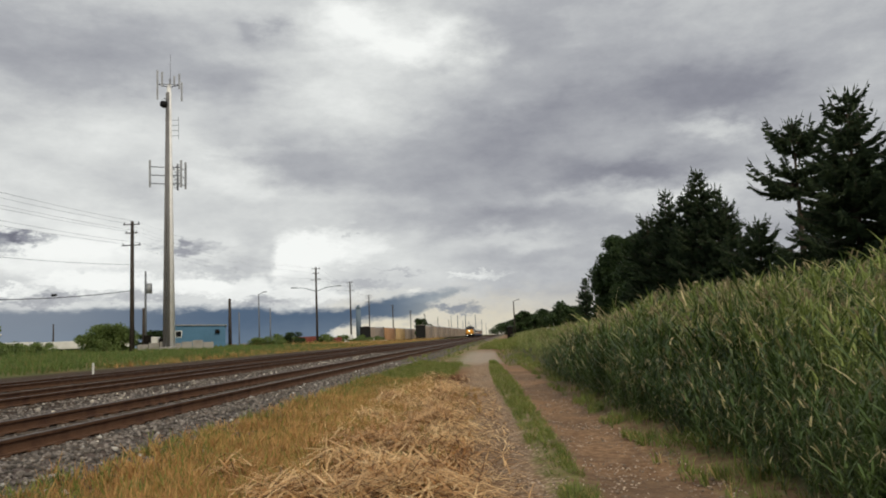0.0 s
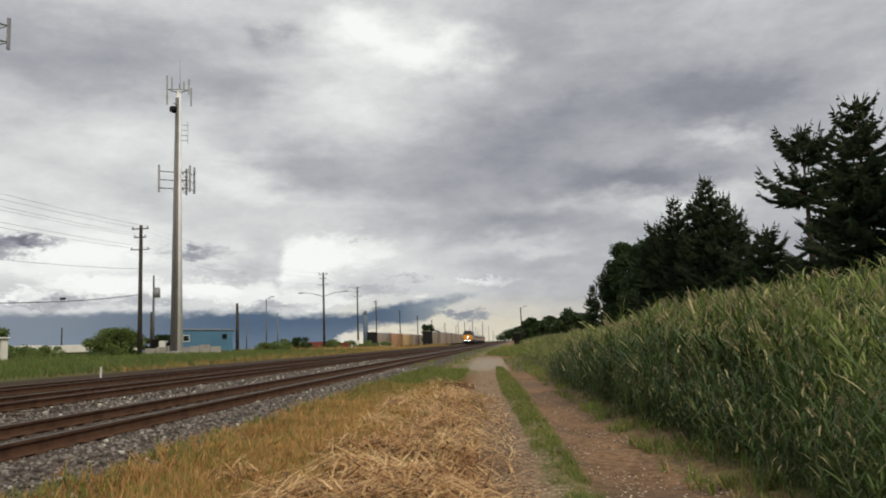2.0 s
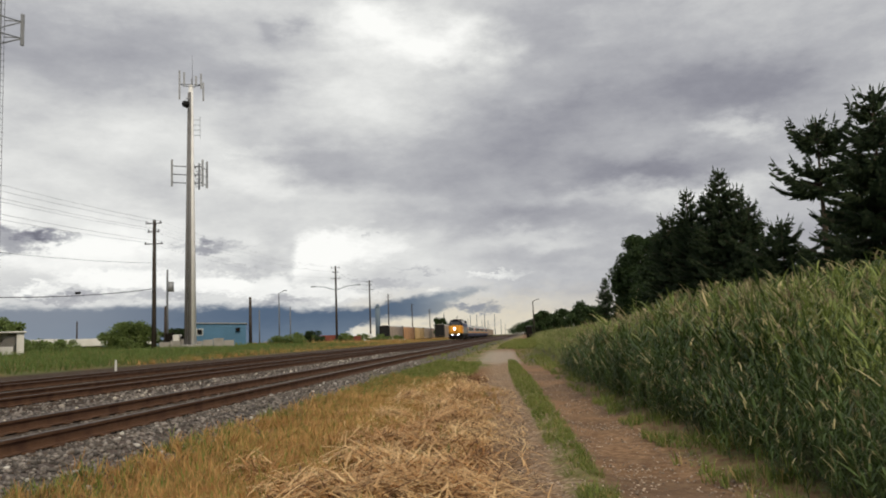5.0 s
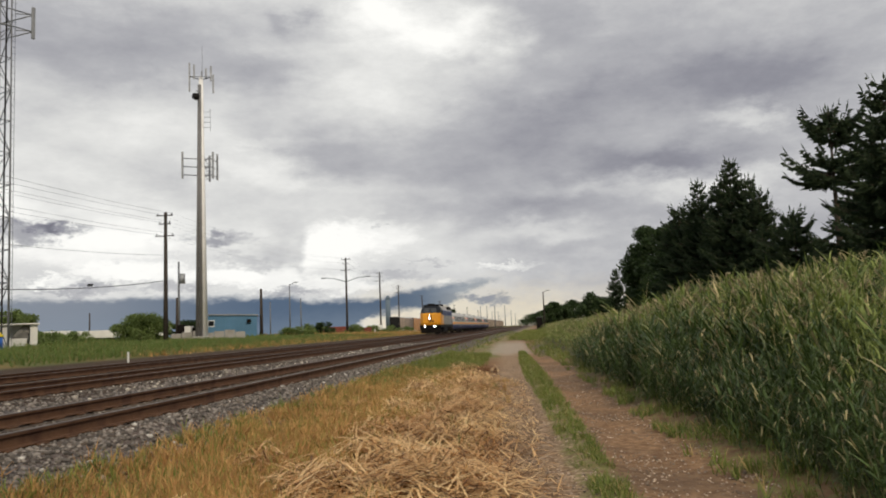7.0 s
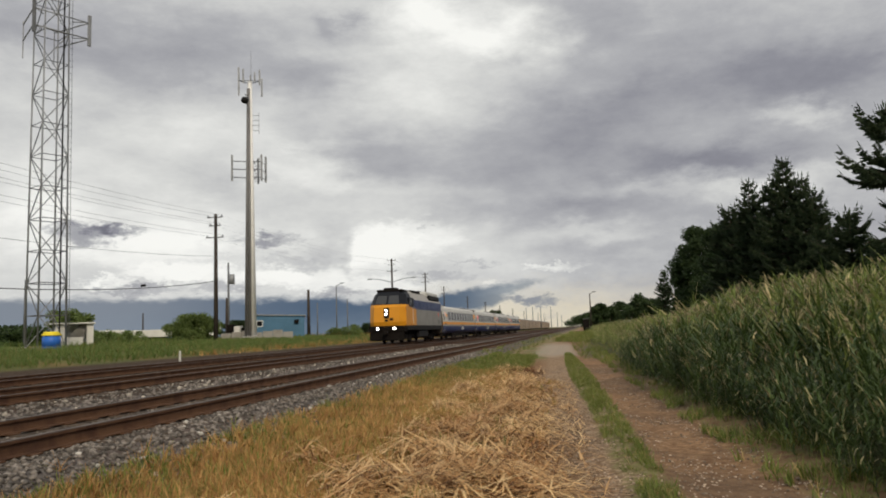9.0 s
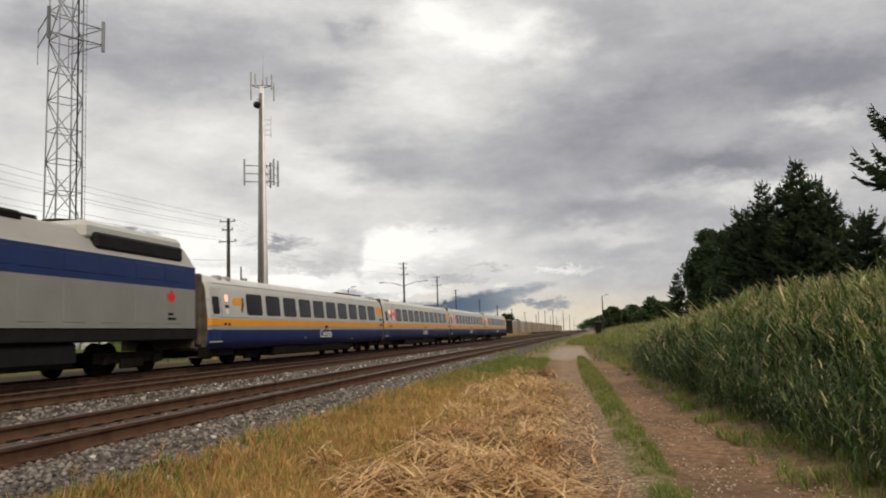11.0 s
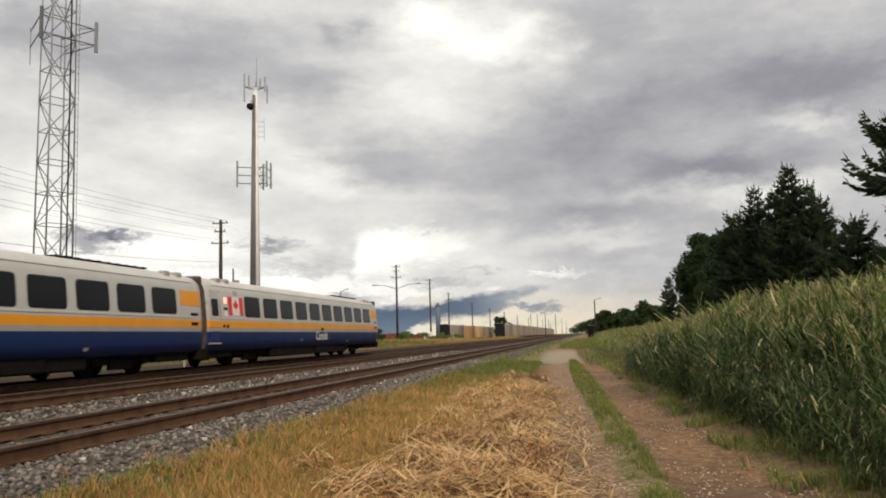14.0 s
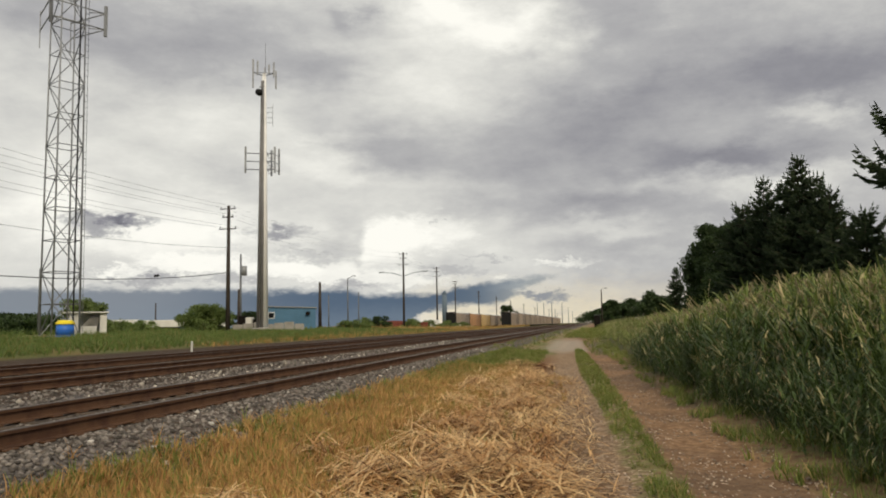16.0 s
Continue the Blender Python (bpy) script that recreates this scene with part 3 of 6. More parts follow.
def rail_mesh(y0, y1):
    """A flat-bottomed rail: foot, web and a head with its own wear."""
    half = [(0.070, -0.172), (0.070, -0.160), (0.016, -0.146), (0.009, -0.120), (0.009, -0.055), (0.034, -0.038), (0.036, -0.008), (0.028, 0.0)]
    ring = half + [(-a, b) for a, b in reversed(half)]
    bm = fresh()
    ends = [[bm.verts.new((a, y, b)) for a, b in ring] for y in np.linspace(y0, y1, 24)]
    n = len(ring)
    for p, q in zip(ends, ends[1:]):
        for k in range(n):
            f = bm.faces.new((p[k], p[(k + 1) % n], q[(k + 1) % n], q[k]))
            f.material_index = 1 if k in (6, 7, 8) else 0
    bm.faces.new(ends[0]), bm.faces.new(list(reversed(ends[-1])))
    return bm


def build_track(x, label, near):
    track = empty("railway_track", pose(x, 0, 0), label, "railway track", "parallel main tracks", "structure")
    for side in (-1, 1):
        r = part("rail", rail_mesh(-40, 1400), [M_RUST, M_RAILHEAD], track)
        r.location.x = side * GAUGE / 2
    bm = box(fresh(), (-1.28, -0.115, -0.36), (1.28, 0.115, -0.182), 0.012)
    first = part("tie", bm, M_TIE, track)
    first.location = (0, 4.0, 0)
    plate = part("tie_plate", box(box(fresh(), (-0.87, -0.09, -0.184), (-0.63, 0.09, -0.166), 0.004), (0.63, -0.09, -0.184), (0.87, 0.09, -0.166), 0.004), M_RUST, track)
    plate.location = (0, 4.0, 0)
    rnd = random.Random(int(-x * 10))
    for k in range(1, near):
        for piece in (first, plate):
            o = new(piece.name.split(".")[0], piece.data)
            o.parent = track
            o.location = (rnd.uniform(-0.06, 0.06) if piece is first else 0, 4.0 + k * 0.53, -rnd.random() * 0.012 if piece is first else 0)
            o.rotation_euler.z = rnd.uniform(-0.015, 0.015)
    return track


build_track(TRACK_X[0], "rusty-sided steel track on dark timber ties in grey ballast", 110)
build_track(TRACK_X[1], "second track of rust-brown rails on dark ties", 80)
build_track(TRACK_X[2], "far main track with worn rail heads on dark ties", 60)

# ---------------------------------------------------------------- the train
COACH, PITCH = 24.6, 24.95


def loft(bm, rings, mats=None, caps=True, cap=0, smooth=True):
    rows = [[bm.verts.new(p) for p in ring] for ring in rings]
    n = len(rows[0])
    for p, q in zip(rows, rows[1:]):
        for k in range(n - 1):
            f = bm.faces.new((p[k], p[k + 1], q[k + 1], q[k]))
            f.material_index = mats[k] if mats else 0
            f.smooth = smooth
    if caps:
        for r, rev in ((rows[0], True), (rows[-1], False)):
            f = bm.faces.new(list(reversed(r)) if rev else r)
            f.material_index = cap
    return bm


def wall_x(z):
    """Half width of a coach at the height z."""
    return float(np.interp(z, [0.70, 1.0, 1.39, 1.54, 1.81, 1.93, 2.95, 3.2], [1.44, 1.545, 1.555, 1.557, 1.555, 1.545, 1.45, 1.36]))


def rounded(bm, y0, y1, z0, z1, r, thick, mat=0):
    """A rounded panel that lies on the coach's wall on the side that faces +x."""
    pts = []
    for cy, cz, a0 in ((y1 - r, z1 - r, 0), (y0 + r, z1 - r, 90), (y0 + r, z0 + r, 180), (y1 - r, z0 + r, 270)):
        for a in (0, 45, 90):
            pts.append((cy + r * math.cos(radians(a0 + a)), cz + r * math.sin(radians(a0 + a))))
    front = [bm.verts.new((wall_x(b) + thick, a, b)) for a, b in pts]
    back = [bm.verts.new((wall_x(b) - 0.03, a, b)) for a, b in pts]
    f = bm.faces.new(front)
    f.material_index = mat
    n = len(pts)
    for k in range(n):
        g = bm.faces.new((front[(k + 1) % n], front[k], back[k], back[(k + 1) % n]))
        g.material_index = mat
    return bm


def leaf_shape(bm, x, cy, cz, size, on_coach=False):
    """An eleven-pointed leaf, flat on the wall."""
    half = [(0, 1.0), (0.14, 0.72), (0.30, 0.78), (0.24, 0.34), (0.46, 0.54), (0.54, 0.42), (0.80, 0.44), (0.70, 0.22), (0.80, 0.10),
            (0.40, -0.22), (0.46, -0.36), (0.06, -0.30), (0.05, -0.75)]
    pts = half + [(-a, b) for a, b in reversed(half)]
    pts = pts[:13] + pts[13:-1]
    bm.faces.new([bm.verts.new((wall_x(cz + b * size) + x if on_coach else x, cy + a * size, cz + b * size)) for a, b in pts])
    return bm


def words(text, size, material, parent, m, name="lettering"):
    cu = bpy.data.curves.new("words", "FONT")
    cu.body, cu.size, cu.extrude, cu.shear = text, size, 0.002, 0.12
    tmp = bpy.data.objects.new("words", cu)
    scene.collection.objects.link(tmp)
    bpy.context.view_layer.update()
    me = bpy.data.meshes.new_from_object(tmp.evaluated_get(bpy.context.evaluated_depsgraph_get()))
    bpy.data.objects.remove(tmp)
    me.materials.clear()
    me.materials.append(material)
    ob = new(name, me)
    ob.parent, ob.matrix_basis = parent, m
    return ob


def bogie(thing, y, wheelbase=2.6, r=0.46):
    b = empty("bogie", pose(0, y, 0), "", "")
    b.parent = thing
    bm = fresh()
    for s in (-1, 1):
        box(bm, (s * 1.0 - 0.07, -wheelbase / 2 - 0.55, 0.36), (s * 1.0 + 0.07, wheelbase / 2 + 0.55, 0.72), 0.03)
        box(bm, (s * 1.08 - 0.08, -0.6, 0.20), (s * 1.08 + 0.08, 0.6, 0.50), 0.04)
        for k in (-1, 1):
            box(bm, (s * 1.06 - 0.1, k * wheelbase / 2 - 0.16, 0.32), (s * 1.06 + 0.1, k * wheelbase / 2 + 0.16, 0.62), 0.04)
    box(bm, (-1.0, -0.25, 0.42), (1.0, 0.25, 0.7), 0.03)
    part("bogie_frame", bm, M_DARKSTEEL, b)
    for k in (-1, 1):
        bm = fresh()
        for s in (-1, 1):
            rod(bm, (s * 0.69, 0, 0), (s * 0.82, 0, 0), r, n=20)
            rod(bm, (s * 0.66, 0, 0), (s * 0.69, 0, 0), r + 0.025, n=20)
        rod(bm, (-0.7, 0, 0), (0.7, 0, 0), 0.08)
        w = part("wheelset", bm, M_DARKSTEEL, b)
        w.location = (0, k * wheelbase / 2, r)


def coach(label, flag, last):
    """A low tapered coach; y runs from its leading end (0) back to its trailing end. Local x faces the path."""
    c = empty("passenger_coach", pose(0, 0, 0), label, "train coach", "coaches of the passenger train")
    half = [(1.20, 0.62), (1.44, 0.70), (1.545, 1.0), (1.555, 1.39), (1.557, 1.54), (1.555, 1.81), (1.545, 1.93), (1.45, 2.95),
            (1.36, 3.20), (1.16, 3.40), (0.80, 3.53), (0.40, 3.59)]
    ring = half + [(0.0, 3.60)] + [(-a, b) for a, b in reversed(half)]
    seg = [0, 0, 0, 1, 2, 3, 3, 3, 4, 4, 4, 4]
    mats = seg + list(reversed(seg))
    rings = []
    for y, k in ((0.0, 0.975), (0.2, 0.99), (0.45, 1.0), (COACH - 0.45, 1.0), (COACH - 0.2, 0.99), (COACH, 0.975)):
        rings.append([(a * k, y, b if b < 2.5 else 2.5 + (b - 2.5) * (0.95 + 0.05 * (k - 0.975) / 0.025)) for a, b in ring])
    part("body", loft(fresh(), rings, mats, cap=5), [M_BLUE, M_GREYLINE, M_ORANGE, M_SILVER, M_ROOF, M_DIAPHRAGM], c)
    for s in (1, -1):
        for k in range(10):
            y = 3.42 + k * 1.975
            glass = rounded(fresh(), y, y + 1.47, 2.04, 2.83, 0.11, 0.012)
            rim = rounded(fresh(), y - 0.05, y + 1.52, 1.99, 2.88, 0.13, 0.005)
            w = part("window", rim, M_BLACK, c)
            part("pane", glass, M_GLASS, w)
            if s < 0:
                w.rotation_euler.z, w.location.y = math.pi, 2 * y + 1.47
    # leading door with its window, steps and notices, on the path side
    door = part("door", rounded(fresh(), 0.24, 1.08, 1.93, 3.0, 0.04, 0.012), M_SILVER, c)
    part("door_leaf", rounded(fresh(), 0.24, 1.08, 0.99, 1.40, 0.02, 0.012), M_BLUE, door)
    part("door_stripe", rounded(fresh(), 0.24, 1.08, 1.55, 1.80, 0.02, 0.013), M_ORANGE, door)
    part("door_glass", rounded(fresh(), 0.38, 0.92, 1.99, 2.66, 0.06, 0.020), M_GLASS, door)
    part("door_gap", rounded(fresh(), 1.09, 1.13, 0.99, 1.93, 0.005, 0.008), M_DARKSTEEL, c)
    part("door_gap", rounded(fresh(), 1.09, 1.13, 1.94, 3.0, 0.005, 0.008), M_DARKSTEEL, c)
    part("step_plate", box(fresh(), (1.5, 0.16, 0.90), (1.575, 1.12, 0.96), 0.01), M_GREYLINE, c)
    part("indicator_lamp", rounded(fresh(), 1.46, 1.70, 2.50, 2.76, 0.03, 0.014), M_MARKER, c, "small lit door indicator")
    part("notice", rounded(fresh(), 1.46, 1.70, 2.00, 2.20, 0.02, 0.010), M_WHITE, c, "small white notice")
    part("vent_slot", rounded(fresh(), 1.42, 1.76, 2.25, 2.35, 0.02, 0.010), M_BLACK, c)
    part("door_latch", rounded(fresh(), 1.30, 1.46, 1.56, 1.66, 0.02, 0.014), M_DARKSTEEL, c)
    part("door_latch", rounded(fresh(), 1.62, 1.78, 1.54, 1.66, 0.02, 0.014), M_DARKSTEEL, c)
    for s in (-1, 1):
        part("waist_rail", box(fresh(), (s * 1.553 - 0.012, 0.6, 1.885), (s * 1.553 + 0.012, COACH - 0.6, 1.935), 0.004), M_ROOF, c)
        part("gutter", box(fresh(), (s * 1.37 - 0.012, 0.6, 3.17), (s * 1.37 + 0.012, COACH - 0.6, 3.20), 0.004), M_GREYLINE, c)
    if flag:
        f = part("flag_panel", rounded(fresh(), 1.85, 3.18, 2.05, 2.80, 0.01, 0.010), M_WHITE, c, "white and red flag panel")
        part("flag_bar", rounded(fresh(), 1.85, 2.17, 2.05, 2.80, 0.01, 0.014), M_RED, f, "red bar")
        part("flag_bar", rounded(fresh(), 2.84, 3.18, 2.05, 2.80, 0.01, 0.014), M_RED, f, "red bar")
        part("flag_leaf", leaf_shape(fresh(), 0.016, 2.505, 2.42, 0.30, True), M_RED, f, "red leaf")
        part("class_mark", rounded(fresh(), 2.35, 2.75, 2.86, 3.06, 0.09, 0.008), M_GREYLINE, c)
    else:
        part("class_panel", rounded(fresh(), 2.10, 2.95, 2.36, 2.66, 0.12, 0.010), M_ORANGE, c, "yellow rounded patch")
        part("wind_mark", rounded(fresh(), 2.86, 2.99, 2.1, 2.34, 0.03, 0.012), M_BLACK, c)
        part("wind_mark", rounded(fresh(), 2.96, 3.09, 2.30, 2.68, 0.03, 0.014), M_BLACK, c)
    part("class_panel", rounded(fresh(), 23.0, 24.4, 2.32, 2.86, 0.02, 0.010), M_ORANGE, c, "yellow square patch")
    for z in (2.02, 1.68):
        part("grab_slot", rounded(fresh(), 23.7, 24.2, z - 0.05, z + 0.05, 0.03, 0.018), M_BLACK, c)
    words("Canada", 0.62, M_WHITE, c, Matrix.Translation((1.562, 12.05, 0.98)) @ Matrix(((0, 0, 1, 0), (1, 0, 0, 0), (0, 1, 0, 0), (0, 0, 0, 1))))
    part("badge_plate", rounded(fresh(), 12.9, 13.25, 1.46, 1.60, 0.03, 0.010), M_DARKSTEEL, c)
    for y, z in ((9.9, 0.95), (17.6, 0.82)):
        part("stencil", rounded(fresh(), y, y + 0.18, z, z + 0.10, 0.01, 0.012), M_GREYLINE, c, "small white stencil block")
    # roof: vents, hatch box and a raised walkway strip
    for y in (1.35, 2.10, 22.4, 23.2):
        part("roof_vent", box(fresh(), (0.92, y, 3.30), (1.22, y + 0.42, 3.54), 0.05), M_GREYLINE, c)
    bm = box(fresh(), (0.1, 17.2, 3.555), (0.8, 22.0, 3.60), 0.01)
    for k in range(10):
        box(bm, (0.74, 17.25 + k * 0.5, 3.50), (0.80, 17.36 + k * 0.5, 3.62), 0.01)
    part("roof_walk", bm, M_DARKSTEEL, c, "thin dark roof walkway")
    for y0, y1, w in ((0.5, 2.6, 1.3), (6.5, 9.6, 1.38), (9.65, 12.6, 1.34), (12.65, 16.2, 1.38), (16.25, 18.0, 1.34), (21.8, 24.0, 1.3)):
        part("equipment_box", box(fresh(), (-w, y0, 0.25 if 6 < y0 < 18 else 0.36), (w, y1, 0.72), 0.06), M_DARKSTEEL, c)
    for y in (-0.17, COACH):
        bm = box(fresh(), (-1.32, y, 0.80), (1.32, y + 0.17, 3.50), 0.06)
        part("diaphragm", bm, M_DIAPHRAGM, c, "dusty brown gangway diaphragm")
        part("coupler", box(fresh(), (-0.16, y - 0.05, 0.62), (0.16, y + 0.22, 0.90), 0.03), M_DARKSTEEL, c)
    for y in (0.02, COACH - 0.06):
        for z in (1.3, 1.9, 2.3):
            part("grab_iron", rod(fresh(), (1.3, y, z), (1.56, y, z + 0.25), 0.018, n=6), M_GREYLINE, c)
        part("corner_step", box(fresh(), (1.15, y - 0.1, 0.35), (1.5, y + 0.14, 0.75), 0.02), M_DARKSTEEL, c)
    for y in (4.6, COACH - 4.6):
        bogie(c, y)
    if last:
        for s in (-1, 1):
            part("tail_lamp", rod(fresh(), (s * 1.1, COACH, 2.2), (s * 1.1, COACH + 0.05, 2.2), 0.09, n=12), M_RED, c, "red tail lamp")
    return c


def locomotive():
    """A full-width cowl diesel; y = 0 is the nose, +y runs back. Local x faces the path."""
    L = 16.9
    c = empty("diesel_locomotive", pose(0, 0, 0), "yellow-nosed grey and blue diesel locomotive with lit headlights", "locomotive")
    # cowl behind the cab
    half = [(1.40, 1.42), (1.53, 1.44), (1.53, 2.82), (1.53, 3.62), (1.44, 3.72), (1.06, 4.32), (0.95, 4.40)]
    seg = [1, 0, 2, 1, 1, 1]
    ring = half + [(-a, b) for a, b in reversed(half)]
    mats = seg + [1] + list(reversed(seg))
    part("cowl", loft(fresh(), [[(a, y, b) for a, b in ring] for y in (2.9, 8.0, L - 0.25)], mats, smooth=False), [M_LOCOGREY, M_GREYLINE, M_BLUE], c)
    # cab and nose: profile from the front bottom up
    nose = [(0.10, 1.42), (0.0, 1.75), (0.18, 2.95), (0.34, 3.16)]
    wind = [(0.34, 3.16), (0.98, 4.02), (1.30, 4.28)]

    def slab(prof, w0, w1, y_back, mat, name, parent):
        bm = fresh()
        n = len(prof)
        rows = []
        for k, (y, z) in enumerate(prof):
            f = k / (n - 1)
            w = w0 + (w1 - w0) * f
            rows.append([bm.verts.new(p) for p in ((w, y_back, z), (w, y + 0.55, z), (w * 0.70, y, z), (-w * 0.70, y, z), (-w, y + 0.55, z), (-w, y_back, z))])
        for p, q in zip(rows, rows[1:]):
            for k in range(5):
                bm.faces.new((p[k + 1], p[k], q[k], q[k + 1]))
        bm.faces.new(rows[0]), bm.faces.new(list(reversed(rows[-1])))
        return part(name, bm, mat, parent)

    body = slab(nose, 1.50, 1.53, 2.9, M_YELLOW, "nose", c)
    tagged(body, "bright yellow nose")
    slab(wind, 1.53, 1.12, 2.95, M_CAB, "cab", c)
    part("cab_roof", box(box(fresh(), (-1.10, 1.25, 4.24), (1.10, 3.0, 4.44), 0.06), (-0.55, 1.45, 4.40), (0.55, 2.3, 4.60), 0.05), M_DARKSTEEL, c)
    for s in (-1, 1):
        bm = fresh()
        a, b = (s * 0.08, s * 1.0)
        q = [(a, 0.38, 3.22), (b, 0.40, 3.22), (b * 0.88, 0.90, 3.92), (a, 0.89, 3.92)]
        q = [(x, y - 0.03, z) for x, y, z in q]
        v = [bm.verts.new(p) for p in q] + [bm.verts.new((x, y + 0.06, z - 0.02)) for x, y, z in q]
        for f in ((0, 1, 2, 3), (4, 5, 6, 7), (0, 1, 5, 4), (1, 2, 6, 5), (2, 3, 7, 6), (3, 0, 4, 7)):
            bm.faces.new([v[i] for i in f])
        bmesh.ops.recalc_face_normals(bm, faces=bm.faces[:])
        part("windshield", bm, M_WINDSHIELD, c, "dark two-part windshield")
        side = part("cab_side", box(fresh(), (s * 1.40, 1.7, 2.95), (s * 1.545, 3.6, 3.75), 0.03), M_CAB, c)
        part("cab_window", box(fresh(), (s * 1.50, 1.95, 3.1), (s * 1.556, 2.75, 3.62), 0.03), M_GLASS, side)
        part("grab_rail", rod(fresh(), (s * 1.58, 3.05, 1.6), (s * 1.58, 3.05, 3.0), 0.018, n=6), M_WHITE, c)
        part("ditch_light", rod(fresh(), (s * 0.72, -0.16, 1.20), (s * 0.72, 0.05, 1.20), 0.13, 0.16, 16), M_DARKSTEEL, c)
        part("ditch_lens", rod(fresh(), (s * 0.72, -0.18, 1.20), (s * 0.72, -0.155, 1.20), 0.085, n=16), M_LAMP, c, "lit ditch light lens")
    part("headlight_housing", box(fresh(), (-0.21, -0.03, 2.02), (0.21, 0.25, 2.90), 0.05), M_BLACK, c)
    for z in (2.38, 2.68):
        part("headlight_lens", rod(fresh(), (0, -0.045, z), (0, -0.015, z), 0.078, n=16), M_LAMP, c, "lit headlight lens")
    for dx, z0, z1 in ((0.0, 1.78, 1.94), (0.42, 1.86, 2.06)):
        part("name_bar", box(fresh(), (dx - 0.14, -0.02, z0), (dx + 0.14, 0.12, z1), 0.01), M_BLACK, c)
    # pilot, steps and underframe
    bm = box(fresh(), (-1.5, -0.05, 0.95), (1.5, 1.2, 1.43), 0.04)
    box(bm, (-1.42, 0.0, 0.22), (1.42, 0.35, 0.98), 0.06)
    for k in range(4):
        for s in (-1, 1):
            box(bm, (s * 1.5 - 0.16, 0.45 + k * 0.02, 0.30 + k * 0.28), (s * 1.5 + 0.08, 0.95, 0.34 + k * 0.28), 0.01)
    part("pilot", bm, M_DARKSTEEL, c)
    part("front_coupler", box(fresh(), (-0.17, -0.5, 0.70), (0.17, 0.1, 1.0), 0.05), M_DARKSTEEL, c)
    part("underframe", box(fresh(), (-1.5, 1.1, 1.05), (1.5, L, 1.43), 0.03), M_BLACK, c)
    part("fuel_tank", box(fresh(), (-1.38, 6.2, 0.32), (1.38, 10.4, 1.10), 0.16), M_BLACK, c)
    part("nose_skirt", box(fresh(), (1.49, 0.62, 1.44), (1.535, 2.9, 2.9), 0.005), M_YELLOW, c)
    for s in (-1, 1):
        part("cab_door_panel", box(fresh(), (s * 1.535 - 0.012, 2.9, 1.45), (s * 1.535 + 0.012, 4.5, 2.86), 0.004), M_YELLOW, c)
    # roof: radiator hump, fans, dynamic brake blister, exhaust
    part("radiator_hump", box(fresh(), (-1.28, 10.6, 4.0), (1.28, 16.2, 4.62), 0.16), M_SILVER, c)
    part("radiator_grille", box(box(fresh(), (1.10, 11.0, 3.78), (1.47, 15.9, 4.28), 0.08), (-1.47, 11.0, 3.78), (-1.10, 15.9, 4.28), 0.08), M_BLACK, c)
    for y in (11.4, 13.1, 14.8):
        part("roof_fan", rod(fresh(), (0, y, 4.60), (0, y, 4.72), 0.62, 0.58, 20), M_DARKSTEEL, c)
    part("brake_blister", box(fresh(), (-1.12, 5.0, 4.2), (1.12, 8.4, 4.52), 0.1), M_DARKSTEEL, c)
    part("exhaust_stack", box(fresh(), (-0.35, 9.2, 4.3), (0.35, 9.9, 4.66), 0.04), M_BLACK, c)
    for k in range(7):
        y = 4.3 + k * 1.72
        part("side_grille", box(fresh(), (1.525, y, 3.02), (1.545, y + 1.35, 3.5), 0.01), M_BLUE, c)
        part("access_door", box(fresh(), (1.525, y, 1.6), (1.54, y + 0.95, 2.7), 0.006), M_LOCOGREY, c)
    part("leaf_badge", leaf_shape(fresh(), 1.548, L - 1.9, 2.45, 0.34), M_RED, c, "red leaf badge")
    for k, w in enumerate((0.5, 0.34)):
        part("lettering_bar", box(fresh(), (1.53, L - 2.1, 1.72 + k * 0.16), (1.548, L - 2.1 + w, 1.80 + k * 0.16), 0.003), M_DARKSTEEL, c)
    bm = box(fresh(), (-1.45, L - 0.25, 0.7), (1.45, L - 0.1, 3.6), 0.05)
    for z in (0.4, 0.75, 1.1, 1.5, 1.9, 2.3):
        rod(bm, (1.1, L, z), (1.5, L, z), 0.02, n=6)
    part("rear_bulkhead", bm, M_DIAPHRAGM, c)
    part("rear_diaphragm", box(fresh(), (-0.95, L - 0.1, 0.9), (0.95, L + 0.35, 3.5), 0.06), M_DIAPHRAGM, c)
    bogie(c, 3.5, 2.74, 0.5), bogie(c, L - 3.5, 2.74, 0.5)
    return c


engine = locomotive()
coaches = [coach("low silver, yellow and blue coach behind the locomotive", False, False)]
coaches.append(coach("silver, yellow and blue coach with a flag panel", True, False))
coaches.append(copy_thing(coaches[1], pose(0, 0, 0)))
coaches.append(coach("last silver, yellow and blue coach with a flag panel", True, True))
# seconds and the place of the nose along the line
NOSE = [(0.0, 327.0), (2.0, 264.5), (4.0, 203.0), (6.5, 129.8), (7.0, 115.4), (8.0, 88.2), (9.0, 62.0), (11.4, -0.65), (12.0, -15.6),
        (12.5, -28.1), (14.0, -64.75), (14.5, -77.0), (15.0, -89.7), (16.0, -115.5)]


def motions():
    for k, thing in enumerate([engine] + coaches):
        back = 0.0 if k == 0 else 17.6 + PITCH * (k - 1)
        walk(thing, [(t, pose(TRACK_X[2], y + back, 0)) for t, y in NOSE])

# ---------------------------------------------------------------- masts, poles and lines


